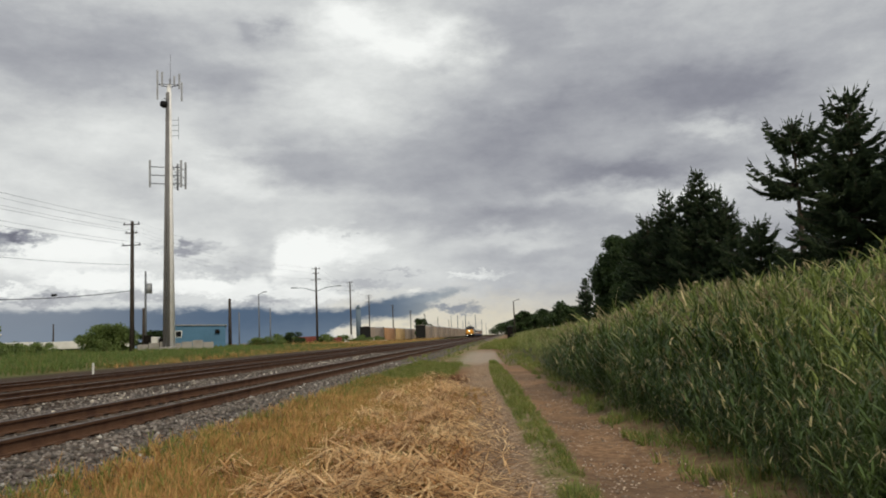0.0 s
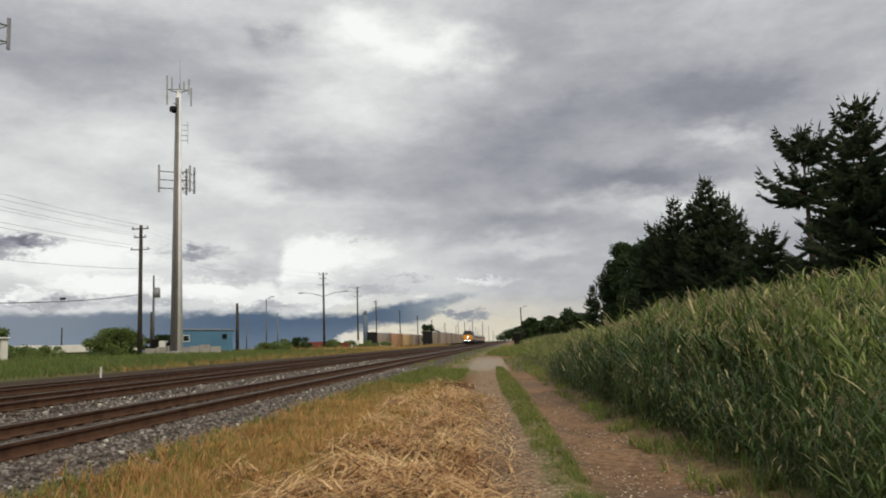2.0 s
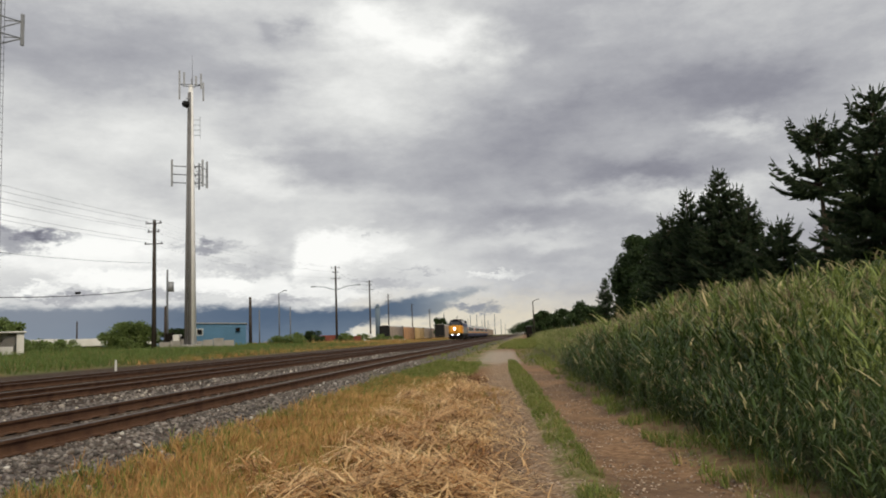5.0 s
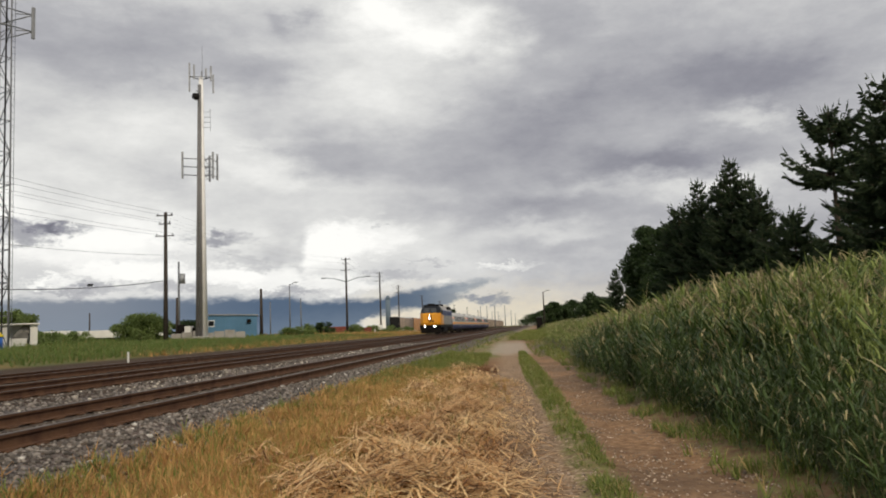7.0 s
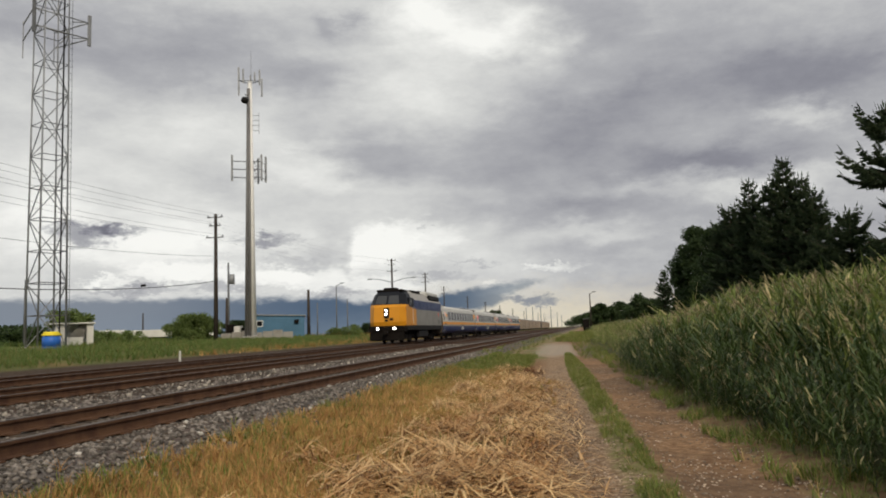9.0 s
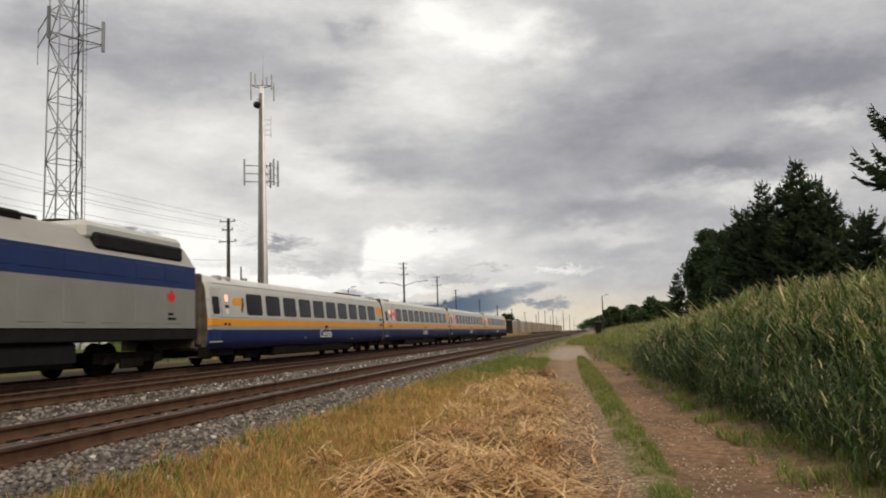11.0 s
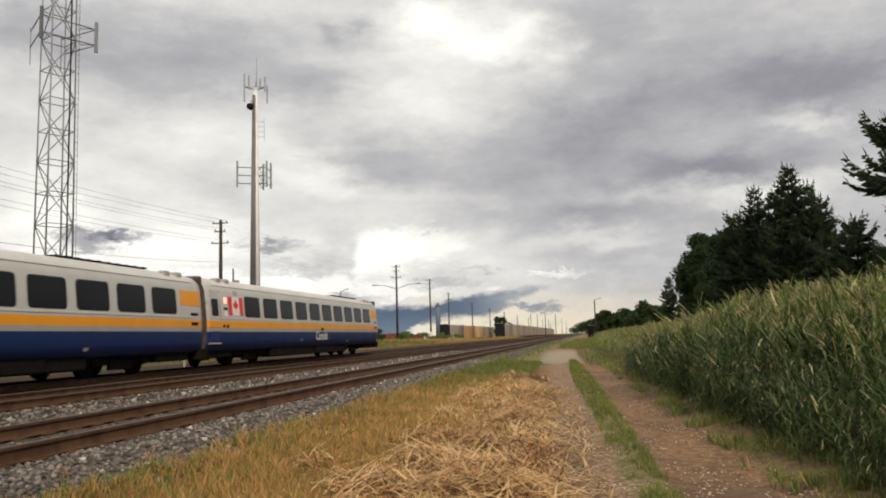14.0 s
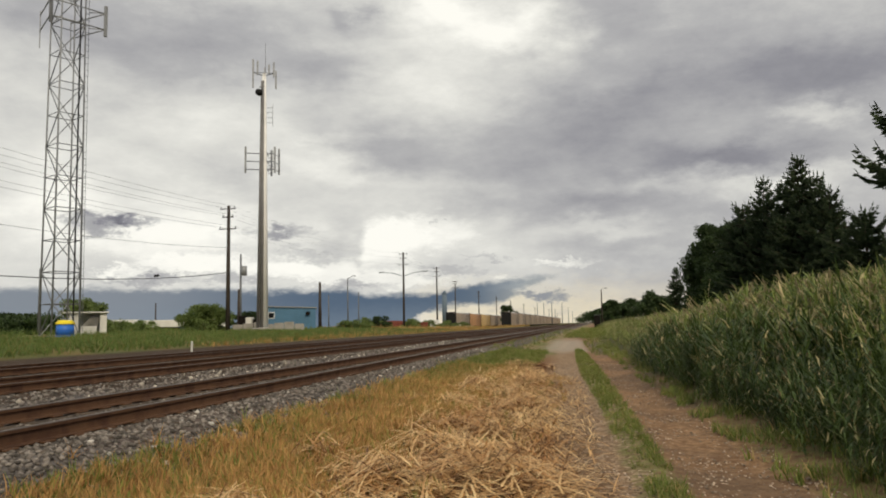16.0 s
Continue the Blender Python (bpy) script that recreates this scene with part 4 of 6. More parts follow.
def lattice_tower():
    base = float(ground_z(-39.6, 52.8)) - 0.05
    t = empty("lattice_tower", pose(-39.6, 52.8, base, 0, 0, 61), "tall square galvanised steel lattice communication tower", "radio tower")
    top, n = 31.5, 13
    def corner(k, z):
        w = 1.04 - 0.16 * z / top
        return Vector(((-w, w, w, -w)[k], (-w, -w, w, w)[k], z))
    for k in range(4):
        part("leg", rod(fresh(), corner(k, 0), corner(k, top), 0.075, 0.055), M_GALV, t)
    step = top / n
    for j in range(n):
        z0, z1 = j * step, (j + 1) * step
        for k in range(4):
            q = (k + 1) % 4
            part("girt", rod(fresh(), corner(k, z1), corner(q, z1), 0.035, n=6), M_GALV_DARK, t)
            a, b = (k, q) if (j + k) % 2 else (q, k)
            part("brace", rod(fresh(), corner(a, z0), corner(b, z1), 0.04, n=6), M_GALV_DARK if k % 2 else M_GALV, t)
    for k in range(4):
        part("footing", rod(fresh(), (*corner(k, 0).xy, -0.3), (*corner(k, 0).xy, 0.12), 0.3, n=12), M_CONCRETE, t)
    ladder = rod(rod(fresh(), (0.9, -1.15, 0.3), (0.85, -1.0, top), 0.02, n=6), (1.2, -1.15, 0.3), (1.1, -1.0, top), 0.02, n=6)
    for k in range(60):
        z = 0.6 + k * 0.5
        rod(ladder, (0.88, -1.13, z), (1.17, -1.13, z), 0.015, n=4)
    part("ladder", ladder, M_GALV_DARK, t)
    part("feeder_cable", rod(fresh(), (0.5, -1.12, 0.3), (0.5, -0.98, top - 2), 0.06, n=6), M_BLACK, t)
    for z in (24.0, 25.3):
        f = part("antenna_frame", rod(rod(rod(fresh(), (-2.1, -1.7, z), (2.1, -1.7, z), 0.05), (-1.1, -1.0, z), (-1.9, -1.7, z), 0.04), (1.1, -1.0, z), (1.9, -1.7, z), 0.04), M_GALV, t)
        part("antenna_frame", rod(rod(fresh(), (2.1, -1.7, z), (1.2, 2.2, z), 0.05), (-2.1, -1.7, z), (-1.2, 2.2, z), 0.05), M_GALV, t)
    for x in (-2.1, 2.1):
        part("panel_antenna", box(fresh(), (x - 0.13, -1.86, 23.4), (x + 0.13, -1.70, 25.9), 0.03), M_GALV_DARK if x < 0 else M_GALV, t)
    for x, y in ((1.2, 2.2), (-1.2, 2.2)):
        part("whip_antenna", rod(fresh(), (x, y, 22.6), (x, y, 25.6), 0.04, n=6), M_GALV, t)


def monopole():
    base = float(ground_z(-37.1, 84.2)) - 0.05
    t = empty("monopole_mast", pose(-37.1, 84.2, base, 0, 0, 24), "pale tapered steel monopole with antenna platforms", "radio mast")
    H = 30.75 - base
    part("shaft", rod(fresh(), (0, 0, 0), (0, 0, H), 0.60, 0.25, 18), M_POLE, t)
    part("conduit", rod(fresh(), (-0.56, -0.30, 0.2), (-0.25, -0.16, H - 1), 0.20, 0.11, 10), M_POLE_SEAM, t)
    part("conduit", rod(fresh(), (-0.18, -0.62, 0.2), (-0.08, -0.27, H - 1), 0.20, 0.11, 10), M_POLE_SEAM, t)
    part("plinth", rod(fresh(), (0, 0, -0.2), (0, 0, 0.5), 1.1, n=16), M_CONCRETE, t)
    bars = fresh()
    for dx, dy in ((-1.25, -0.3), (1.2, -0.5), (0.1, 1.2)):
        rod(bars, (0, 0, H - 0.35), (dx, dy, H - 0.1), 0.05)
    rod(bars, (-1.25, -0.3, H - 0.1), (1.2, -0.5, H - 0.1), 0.04)
    part("top_frame", bars, M_GALV_DARK, t)
    for dx, dy, z0, z1 in ((-1.25, -0.3, -1.9, 1.5), (-0.75, -0.35, -0.4, 1.3), (1.1, -0.5, -0.6, 1.2), (1.35, -0.5, -2.0, 0.2), (0.55, -0.45, -0.2, 0.9), (0.1, 1.2, -0.6, 1.1)):
        part("panel_antenna", box(fresh(), (dx - 0.09, dy - 0.06, H + z0), (dx + 0.09, dy + 0.06, H + z1), 0.02), M_GALV, t)
    part("lightning_rod", rod(fresh(), (0.15, 0, H), (0.15, 0, H + 3.6), 0.035, 0.015, 6), M_GALV_DARK, t)
    dish = rod(fresh(), (-0.45, -0.75, H - 2.6), (-0.75, -1.05, H - 2.6), 0.42, 0.36, 18)
    part("dish_antenna", dish, M_BLACK, t, "small dark dish antenna")
    part("dish_arm", rod(fresh(), (0, -0.2, H - 1.9), (-0.55, -0.8, H - 1.9), 0.05, n=6), M_GALV_DARK, t)
    for z in (H - 4.2, H - 4.8, H - 5.4, H - 6.0):
        part("folded_dipole", rod(fresh(), (0.3, -0.2, z), (1.0, -0.3, z), 0.03, n=6), M_GALV, t)
    part("dipole_mast", rod(fresh(), (1.0, -0.3, H - 6.4), (1.0, -0.3, H - 3.8), 0.03, n=6), M_GALV, t)
    zc = H - 10.6
    for dz in (-0.95, 0.0, 0.95):
        part("platform_arm", rod(fresh(), (-2.05, -0.2, zc + dz), (-0.3, 0, zc + dz), 0.055), M_GALV_DARK, t)
        part("platform_arm", rod(fresh(), (0.3, 0, zc + dz), (1.3, -0.4, zc + dz), 0.055), M_GALV_DARK, t)
    for x, y in ((-2.05, -0.2), (1.25, -0.6), (1.75, 0.4), (0.9, 1.3)):
        part("panel_antenna", box(fresh(), (x - 0.11, y - 0.07, zc - 1.4), (x + 0.11, y + 0.07, zc + 1.7), 0.03), M_GALV, t)
    ring = fresh()
    for k in range(8):
        a, b = radians(k * 45), radians(k * 45 + 45)
        for dz in (-0.9, 0.0, 0.9):
            rod(ring, (1.1 + 0.75 * math.cos(a), 0.3 + 0.9 * math.sin(a), zc + dz), (1.1 + 0.75 * math.cos(b), 0.3 + 0.9 * math.sin(b), zc + dz + (0.3 if k % 2 else -0.3)), 0.04, n=6)
    part("side_platform", ring, M_GALV, t)


def utility_pole(x, y, top, label, arms=(0.35, 1.2, 2.4), r=0.19, lamps=False, base=None):
    z = float(ground_z(x, y)) - 0.1 if base is None else base
    p = empty("utility_pole", pose(x, y, z), label, "utility pole", "wooden poles beside the line")
    h = top - z
    part("shaft", rod(fresh(), (0, 0, 0), (0, 0, h), r * 1.25, r * 0.8, 10), M_WOOD, p)
    for k, d in enumerate(arms):
        w = (0.85, 0.62, 0.95)[k % 3]
        arm = part("crossarm", box(fresh(), (-w, -0.24, h - d - 0.045), (w, -0.14, h - d + 0.045), 0.01), M_WOOD, p)
        for s in (-1, 1):
            part("insulator", rod(fresh(), (s * (w - 0.12), -0.18, h - d + 0.06), (s * (w - 0.12), -0.18, h - d + 0.26), 0.06, 0.04, 8), M_GALV_DARK, arm)
    if lamps:
        for s in (-1, 1):
            arm = part("lamp_arm", rod(rod(fresh(), (0, -0.2, h - 4.6), (s * 2.2, -0.2, h - 3.9), 0.06), (s * 2.2, -0.2, h - 3.9), (s * 4.0, -0.2, h - 3.75), 0.05), M_GALV_DARK, p)
            part("lamp_head", box(fresh(), (s * 4.35 - 0.45, -0.38, h - 3.86), (s * 4.35 + 0.45, -0.02, h - 3.66), 0.06), M_GALV, arm)
    return p


def cable(a, b, sag, r=0.010, n=14, name="overhead_wire", label="thin dark overhead wire strung between poles"):
    a, b = Vector(a), Vector(b)
    bm = fresh()
    pts = [a.lerp(b, k / n) - Vector((0, 0, 4 * sag * (k / n) * (1 - k / n))) for k in range(n + 1)]
    rows = []
    for p in pts:
        rows.append([bm.verts.new(p + Vector(o)) for o in ((r, 0, 0), (0, 0, r), (-r, 0, 0), (0, 0, -r))])
    for p, q in zip(rows, rows[1:]):
        for k in range(4):
            bm.faces.new((p[k], p[(k + 1) % 4], q[(k + 1) % 4], q[k]))
    tagged(part(name, bm, M_CABLE), label, "overhead wire", "overhead wires")


lattice_tower()
monopole()
POLES = [(-36.2, 4.0, 13.4), (-36.2, 73.6, 13.4), (-35.6, 145.7, 14.9), (-39.2, 196.1, 15.7), (-45.0, 256.0, 15.5), (-47.4, 326.5, 14.9),
         (-49.0, 400.0, 14.8), (-50.0, 480.0, 15.0), (-50.0, 570.0, 15.0), (-50.0, 680.0, 15.0)]
for k, (x, y, top) in enumerate(POLES):
    utility_pole(x, y, top, "dark wooden utility pole with twin street lamps" if k == 2 else "dark weathered wooden utility pole with crossarms",
                 lamps=k == 2, r=0.22 if k > 4 else 0.19)
for (x0, y0, t0), (x1, y1, t1) in zip(POLES[:6], POLES[1:6]):
    for dx, d in ((-0.73, 0.15), (0.73, 0.15), (-0.50, 1.0), (0.50, 1.0), (-0.83, 2.2), (0.83, 2.2)):
        cable((x0 + dx, y0 - 0.18, t0 - d), (x1 + dx, y1 - 0.18, t1 - d), 1.0, 0.010 if y0 < 50 else 0.005)
cable((-36.0, 4, 6.4), (-36.0, 73.6, 6.6), 2.1, 0.032, 20, "telephone_cable", "thick dark sagging telephone cable")
cable((-36.0, 4, 8.9), (-36.0, 73.6, 9.1), 1.4, 0.014, 20, "telephone_cable", "dark sagging telephone cable")
case = part("splice_case", rod(fresh(), (-36.0, 59.75, 5.43), (-36.0, 60.35, 5.49), 0.10, n=10), M_BLACK)
tagged(case, "small black splice case hanging on the cable", "cable box")


def plain_pole(name, x, y, top, r, label, mat, head=False):
    z = float(ground_z(x, y)) - 0.1
    p = empty(name, pose(x, y, z), label, "pole")
    part("shaft", rod(fresh(), (0, 0, 0), (0, 0, top - z), r * 1.2, r * 0.8, 8), mat, p)
    if head:
        part("lamp_arm", rod(fresh(), (0, 0, top - z - 0.1), (1.0, 0, top - z + 0.35), 0.05, n=6), mat, p)
        part("lamp_head", box(fresh(), (0.8, -0.16, top - z + 0.28), (1.6, 0.16, top - z + 0.45), 0.04), M_GALV, p)
    return p


plain_pole("utility_pole", -42.8, 90.4, 10.1, 0.14, "slim grey pole carrying a transformer", M_GALV_DARK)
tr = tagged(part("transformer", rod(rod(fresh(), (-42.27, 90.2, 7.4), (-42.27, 90.2, 8.6), 0.36, n=14), (-42.75, 90.3, 8.4), (-42.27, 90.2, 8.4), 0.05, n=6), M_GALV),
            "grey pole-mounted transformer can", "transformer")
plain_pole("utility_pole", -41.9, 88.0, 5.6, 0.16, "short dark wooden pole", M_WOOD)
plain_pole("utility_pole", -46.2, 59.0, 6.3, 0.13, "grey pole beside the lattice tower", M_GALV_DARK)
plain_pole("utility_pole", -40.6, 112.9, 7.7, 0.24, "short dark wooden pole beside the blue building", M_WOOD)
plain_pole("street_lamp", -45.8, 142.8, 10.1, 0.12, "grey street lamp with one arm", M_GALV_DARK, True)
plain_pole("utility_pole", -52.0, 170.0, 8.6, 0.14, "far slim grey metal pole", M_GALV_DARK)
plain_pole("utility_pole", -66.0, 190.0, 9.0, 0.16, "far slim grey metal pole", M_GALV_DARK)
plain_pole("utility_pole", -90.0, 150.0, 6.5, 0.16, "far dark pole over the white wall", M_WOOD)
for k in range(10):
    plain_pole("utility_pole", -22.0 - (k % 3) * 7, 420 + k * 45, 11.5 + (k % 4) * 1.2, 0.22, "far grey yard pole beside the autoracks", M_GALV_DARK)
plain_pole("street_lamp", 1.9, 200.0, 9.0, 0.16, "dark line-side lamp post with a bent head", M_WOOD, True)
hut = empty("signal_cabinet", pose(0.7, 200.0, float(ground_z(0.7, 200.0))), "dark line-side signal cabinet", "cabinet")
part("cabinet_body", box(fresh(), (-0.75, -0.7, 0), (0.75, 0.7, 3.0), 0.05), M_DARKSTEEL, hut)
part("cabinet_roof", box(fresh(), (-0.82, -0.78, 3.0), (0.82, 0.78, 3.1), 0.02), M_GALV_DARK, hut)
stub = tagged(part("marker_post", box(fresh(), (-19.17, 35.09, -0.25), (-19.09, 35.17, 0.36), 0.01), M_SHEDWHITE), "short white marker post in the grass", "marker post")

# ---------------------------------------------------------------- sheds, tank, walls


def house(name, x0, y0, w, d, h, yaw, label, wall, roof, roof_over=0.15, pitch=0.0, cat="building"):
    z = float(ground_z(x0, y0)) - 0.1
    b = empty(name, pose(x0, y0, z, 0, 0, yaw), label, cat)
    part("wall", box(fresh(), (0, 0, 0), (w, d, h), 0.02), wall, b)
    bm = fresh()
    o = roof_over
    v = [bm.verts.new(p) for p in ((-o, -o, h), (w + o, -o, h - pitch), (w + o, d + o, h - pitch), (-o, d + o, h))]
    u = [bm.verts.new(p) for p in ((-o, -o, h + 0.14), (w + o, -o, h + 0.14 - pitch), (w + o, d + o, h + 0.14 - pitch), (-o, d + o, h + 0.14))]
    for f in ((3, 2, 1, 0), (4, 5, 6, 7), (0, 1, 5, 4), (1, 2, 6, 5), (2, 3, 7, 6), (3, 0, 4, 7)):
        bm.faces.new([(v + u)[i] for i in f])
    part("roof", bm, roof, b)
    return b


blue = house("blue_building", -46.0, 105.4, 7.0, 8.0, 3.35, 20, "low blue metal-sided building with a pale roof", M_BLUEWALL, M_GALV, 0.2, 0.25)
for k in range(14):
    part("rib", box(fresh(), (0.2 + k * 0.49, -0.03, 0), (0.25 + k * 0.49, 0.02, 3.1), 0.005), M_BLUEWALL, blue)
w = part("window", box(fresh(), (0.3, -0.04, 1.7), (1.2, 0.03, 2.6), 0.01), M_WHITE, blue)
part("pane", box(fresh(), (0.38, -0.06, 1.78), (1.12, 0.0, 2.52), 0.01), M_GLASS, w)
part("vent_hood", box(fresh(), (5.6, -0.35, 2.1), (6.2, 0.02, 2.6), 0.03), M_DARKSTEEL, blue)
part("door", box(fresh(), (3.6, -0.04, 0), (4.5, 0.02, 2.1), 0.01), M_BLUEWALL, blue)

pad = empty("equipment_hut", pose(-40.4, 83.4, float(ground_z(-40.4, 83.4)) - 0.1, 0, 0, 24), "low pale concrete enclosure round the mast", "enclosure")
for k in range(7):
    part("panel", box(fresh(), (k * 1.15, -0.1, 0), (k * 1.15 + 1.1, 0.1, 0.85 + 0.12 * (k % 3)), 0.02), M_CONCRETE, pad)
cab = empty("equipment_cabinet", pose(-39.6, 86.5, float(ground_z(-39.6, 86.5)) - 0.1), "dark equipment cabinets beside the mast", "cabinet")
for k in range(3):
    part("cabinet", box(fresh(), (-1.6 + k * 0.9, 0, 0), (-0.85 + k * 0.9, 0.8, 1.9 - 0.2 * k), 0.03), M_DARKSTEEL if k != 1 else M_SHEDWHITE, cab)


def open_shed():
    z = float(ground_z(-43.5, 61)) - 0.05
    s = empty("open_shed", pose(-44.4, 60.4, z, 0, 0, 35), "weathered white open-fronted shed", "shed")
    part("back_wall", box(fresh(), (0, 2.2, 0), (3.0, 2.3, 1.9), 0.01), M_SHEDWHITE, s)
    part("side_wall", box(fresh(), (0, 0, 0), (0.9, 0.08, 1.85), 0.01), M_SHEDWHITE, s)
    part("side_wall", box(fresh(), (2.92, 0, 0), (3.0, 2.2, 1.9), 0.01), M_SHEDWHITE, s)
    part("front_wall", box(fresh(), (0, -0.02, 0), (2.2, 0.06, 0.75), 0.01), M_SHEDWHITE, s)
    part("front_wall", box(fresh(), (2.45, -0.02, 0), (3.0, 0.06, 1.85), 0.01), M_SHEDWHITE, s)
    part("roof", box(fresh(), (-0.5, -0.3, 1.88), (3.15, 2.5, 2.0), 0.02), M_SHEDWHITE, s)
    bm = fresh()
    v = [bm.verts.new(p) for p in ((1.0, 0.1, 0.75), (2.3, 0.1, 0.75), (2.45, 0.3, 1.85), (1.9, 0.3, 1.85))]
    bm.faces.new(v)
    bmesh.ops.solidify(bm, geom=bm.faces[:], thickness=0.05)
    part("slanted_panel", bm, M_CONCRETE, s)


open_shed()
z = float(ground_z(-35.7, 48.2))
tote = empty("storage_tank", pose(-35.7, 48.2, z - 0.02, 0, 0, 30), "blue plastic tank with a yellow lid in the grass", "tank")
part("tank_body", rod(rod(fresh(), (0, 0, 0), (0, 0, 0.18), 0.54, 0.60, 10), (0, 0, 0.18), (0, 0, 0.92), 0.60, 0.58, 10), M_TOTE_BLUE, tote)
part("lid", rod(rod(fresh(), (0, 0, 0.92), (0, 0, 1.04), 0.63, 0.63, 10), (0, 0, 1.04), (0, 0, 1.20), 0.60, 0.44, 10), M_TOTE_YELLOW, tote, "yellow plastic lid")

for k in range(4):
    p = empty("storage_trailer", pose(-104 + k * 9.6, 134 + (k % 2) * 0.8, float(ground_z(-80, 135)), 0, 0, 4), "far white box trailer in a row", "trailer", "row of white trailers")
    part("trailer_box", box(fresh(), (0, 0, 1.0), (8.6, 2.5, 2.75 - 0.2 * (k % 3)), 0.05), M_SHEDWHITE, p)
    part("trailer_gear", box(fresh(), (0.8, 0.3, 0.05), (7.9, 2.2, 1.0), 0.05), M_DARKSTEEL, p)
silo = empty("storage_silo", pose(-56.0, 294.7, 0.4), "tall pale cylindrical silo", "silo")
part("silo_wall", rod(fresh(), (0, 0, 0), (0, 0, 12.0), 0.95, n=20), M_SILO, silo)
part("silo_top", rod(fresh(), (0, 0, 12.0), (0, 0, 13.5), 0.95, 0.4, 20), M_SILO, silo)
kiosk = tagged(part("switch_box", box(fresh(), (-36.8, 176.0, -0.3), (-35.0, 177.2, 2.1), 0.04), M_WHITE), "small white line-side box", "box")

# ---------------------------------------------------------------- standing freight cars


def autorack(x, y, paint, label):
    """A covered auto carrier: arched roof, ribbed side screens, dark end doors."""
    c = empty("autorack_car", pose(x, y, -0.72), label, "freight car", "standing autorack cars")
    L, w = 26.6, 1.6
    half = [(w, 1.1), (w, 5.0), (1.45, 5.35), (0.9, 5.58), (0.0, 5.66)]
    ring = half + [(-a, b) for a, b in reversed(half[:-1])]
    part("body", loft(fresh(), [[(a, yy, b) for a, b in ring] for yy in (0.15, L - 0.15)], [0, 0, 1, 1, 1, 1, 0, 0]), [paint, M_ROOF], c)
    part("end_door", box(fresh(), (-1.62, 0, 1.0), (1.62, 0.16, 5.5), 0.05), M_BLACK, c, "dark end doors")
    part("end_door", box(fresh(), (-1.62, L - 0.16, 1.0), (1.62, L, 5.5), 0.05), M_BLACK, c)
    part("sill", box(fresh(), (-1.58, 0.1, 0.85), (1.58, L - 0.1, 1.12), 0.02), M_DARKSTEEL, c)
    for k in range(14):
        yy = 0.6 + k * 1.93
        part("side_post", box(fresh(), (1.58, yy, 1.1), (1.68, yy + 0.14, 5.0), 0.01), paint, c)
    bogie(c, 3.0), bogie(c, L - 3.0)
    return c


rack = [autorack(-43.6, 240.0, M_RACK, "grey autorack freight car with dark end doors"),
        autorack(-43.6, 267.4, M_RACK_ORANGE, "orange autorack freight car"),
        autorack(-43.6, 294.8, M_RACK_YELLOW, "tan-yellow autorack freight car")]
for k in range(3, 5):
    copy_thing(rack[0], pose(-43.6, 240 + k * 27.4, -0.72))
first = autorack(-28.5, 258.5, M_RACK, "grey autorack freight car with dark end doors")
for k in range(1, 14):
    copy_thing(first, pose(-28.5, 258.5 + k * 27.4, -0.62))
for x, y, s in ((-39.5, 232.0, 3.2), (-38.0, 240.0, 2.4), (-36.5, 226.0, 2.0)):
    bm = fresh()
    bmesh.ops.create_icosphere(bm, subdivisions=3, radius=1.0)
    for v in bm.verts:
        r = math.hypot(v.co.x, v.co.y)
        v.co = Vector((v.co.x * s, v.co.y * s, max(0.0, (1 - r)) * s * 0.55 + noise.noise(v.co * 2.0) * 0.12))
    o = part("sand_pile", bm, M_SANDPILE)
    o.location = (x, y, float(ground_z(x, y)) - 0.05)
    tagged(o, "pale heap of sand beside the yard", "sand pile", "sand heaps")


def gondola(x, y, yaw, paint, label, h=1.7, L=6.0):
    c = empty("gondola_car", pose(x, y, float(ground_z(x, y)), 0, 0, yaw), label, "freight car", "low wagons")
    bm = box(fresh(), (0, 0, 0.6), (L, 0.12, h))
    box(bm, (0, 2.4, 0.6), (L, 2.52, h)), box(bm, (0, 0.12, 0.6), (0.12, 2.4, h)), box(bm, (L - 0.12, 0.12, 0.6), (L, 2.4, h))
    part("tub", bm, paint, c)
    part("floor", box(fresh(), (0.12, 0.12, 0.5), (L - 0.12, 2.4, 0.62)), M_DARKSTEEL, c)
    for k in range(4):
        part("stake", box(fresh(), (0.4 + k * L / 4, -0.08, 0.6), (0.52 + k * L / 4, 0.0, h), 0.01), paint, c)
    for k in (0.8, L - 1.6):
        part("wheel", rod(fresh(), (k, 0.1, 0.35), (k, 2.4, 0.35), 0.34, n=14), M_DARKSTEEL, c)


gondola(-44.6, 162.5, 10, M_GONDOLA, "low oxide-red wagon with dark wheels", 1.9, 4.4)
gondola(-40.0, 164.0, 10, M_GONDOLA, "low oxide-red wagon with dark wheels", 1.6, 5.0)
gondola(-50.5, 161.0, 8, M_SHEDWHITE, "low white flat wagon", 1.35, 5.0)
gondola(-52.0, 186.0, 8, M_DARKSTEEL, "low dark steel wagon in the yard", 2.2, 7.0)

# ---------------------------------------------------------------- trees and shrubs


def limb(bm, a, b, ra, rb):
    rod(bm, a, b, ra, rb, 5)


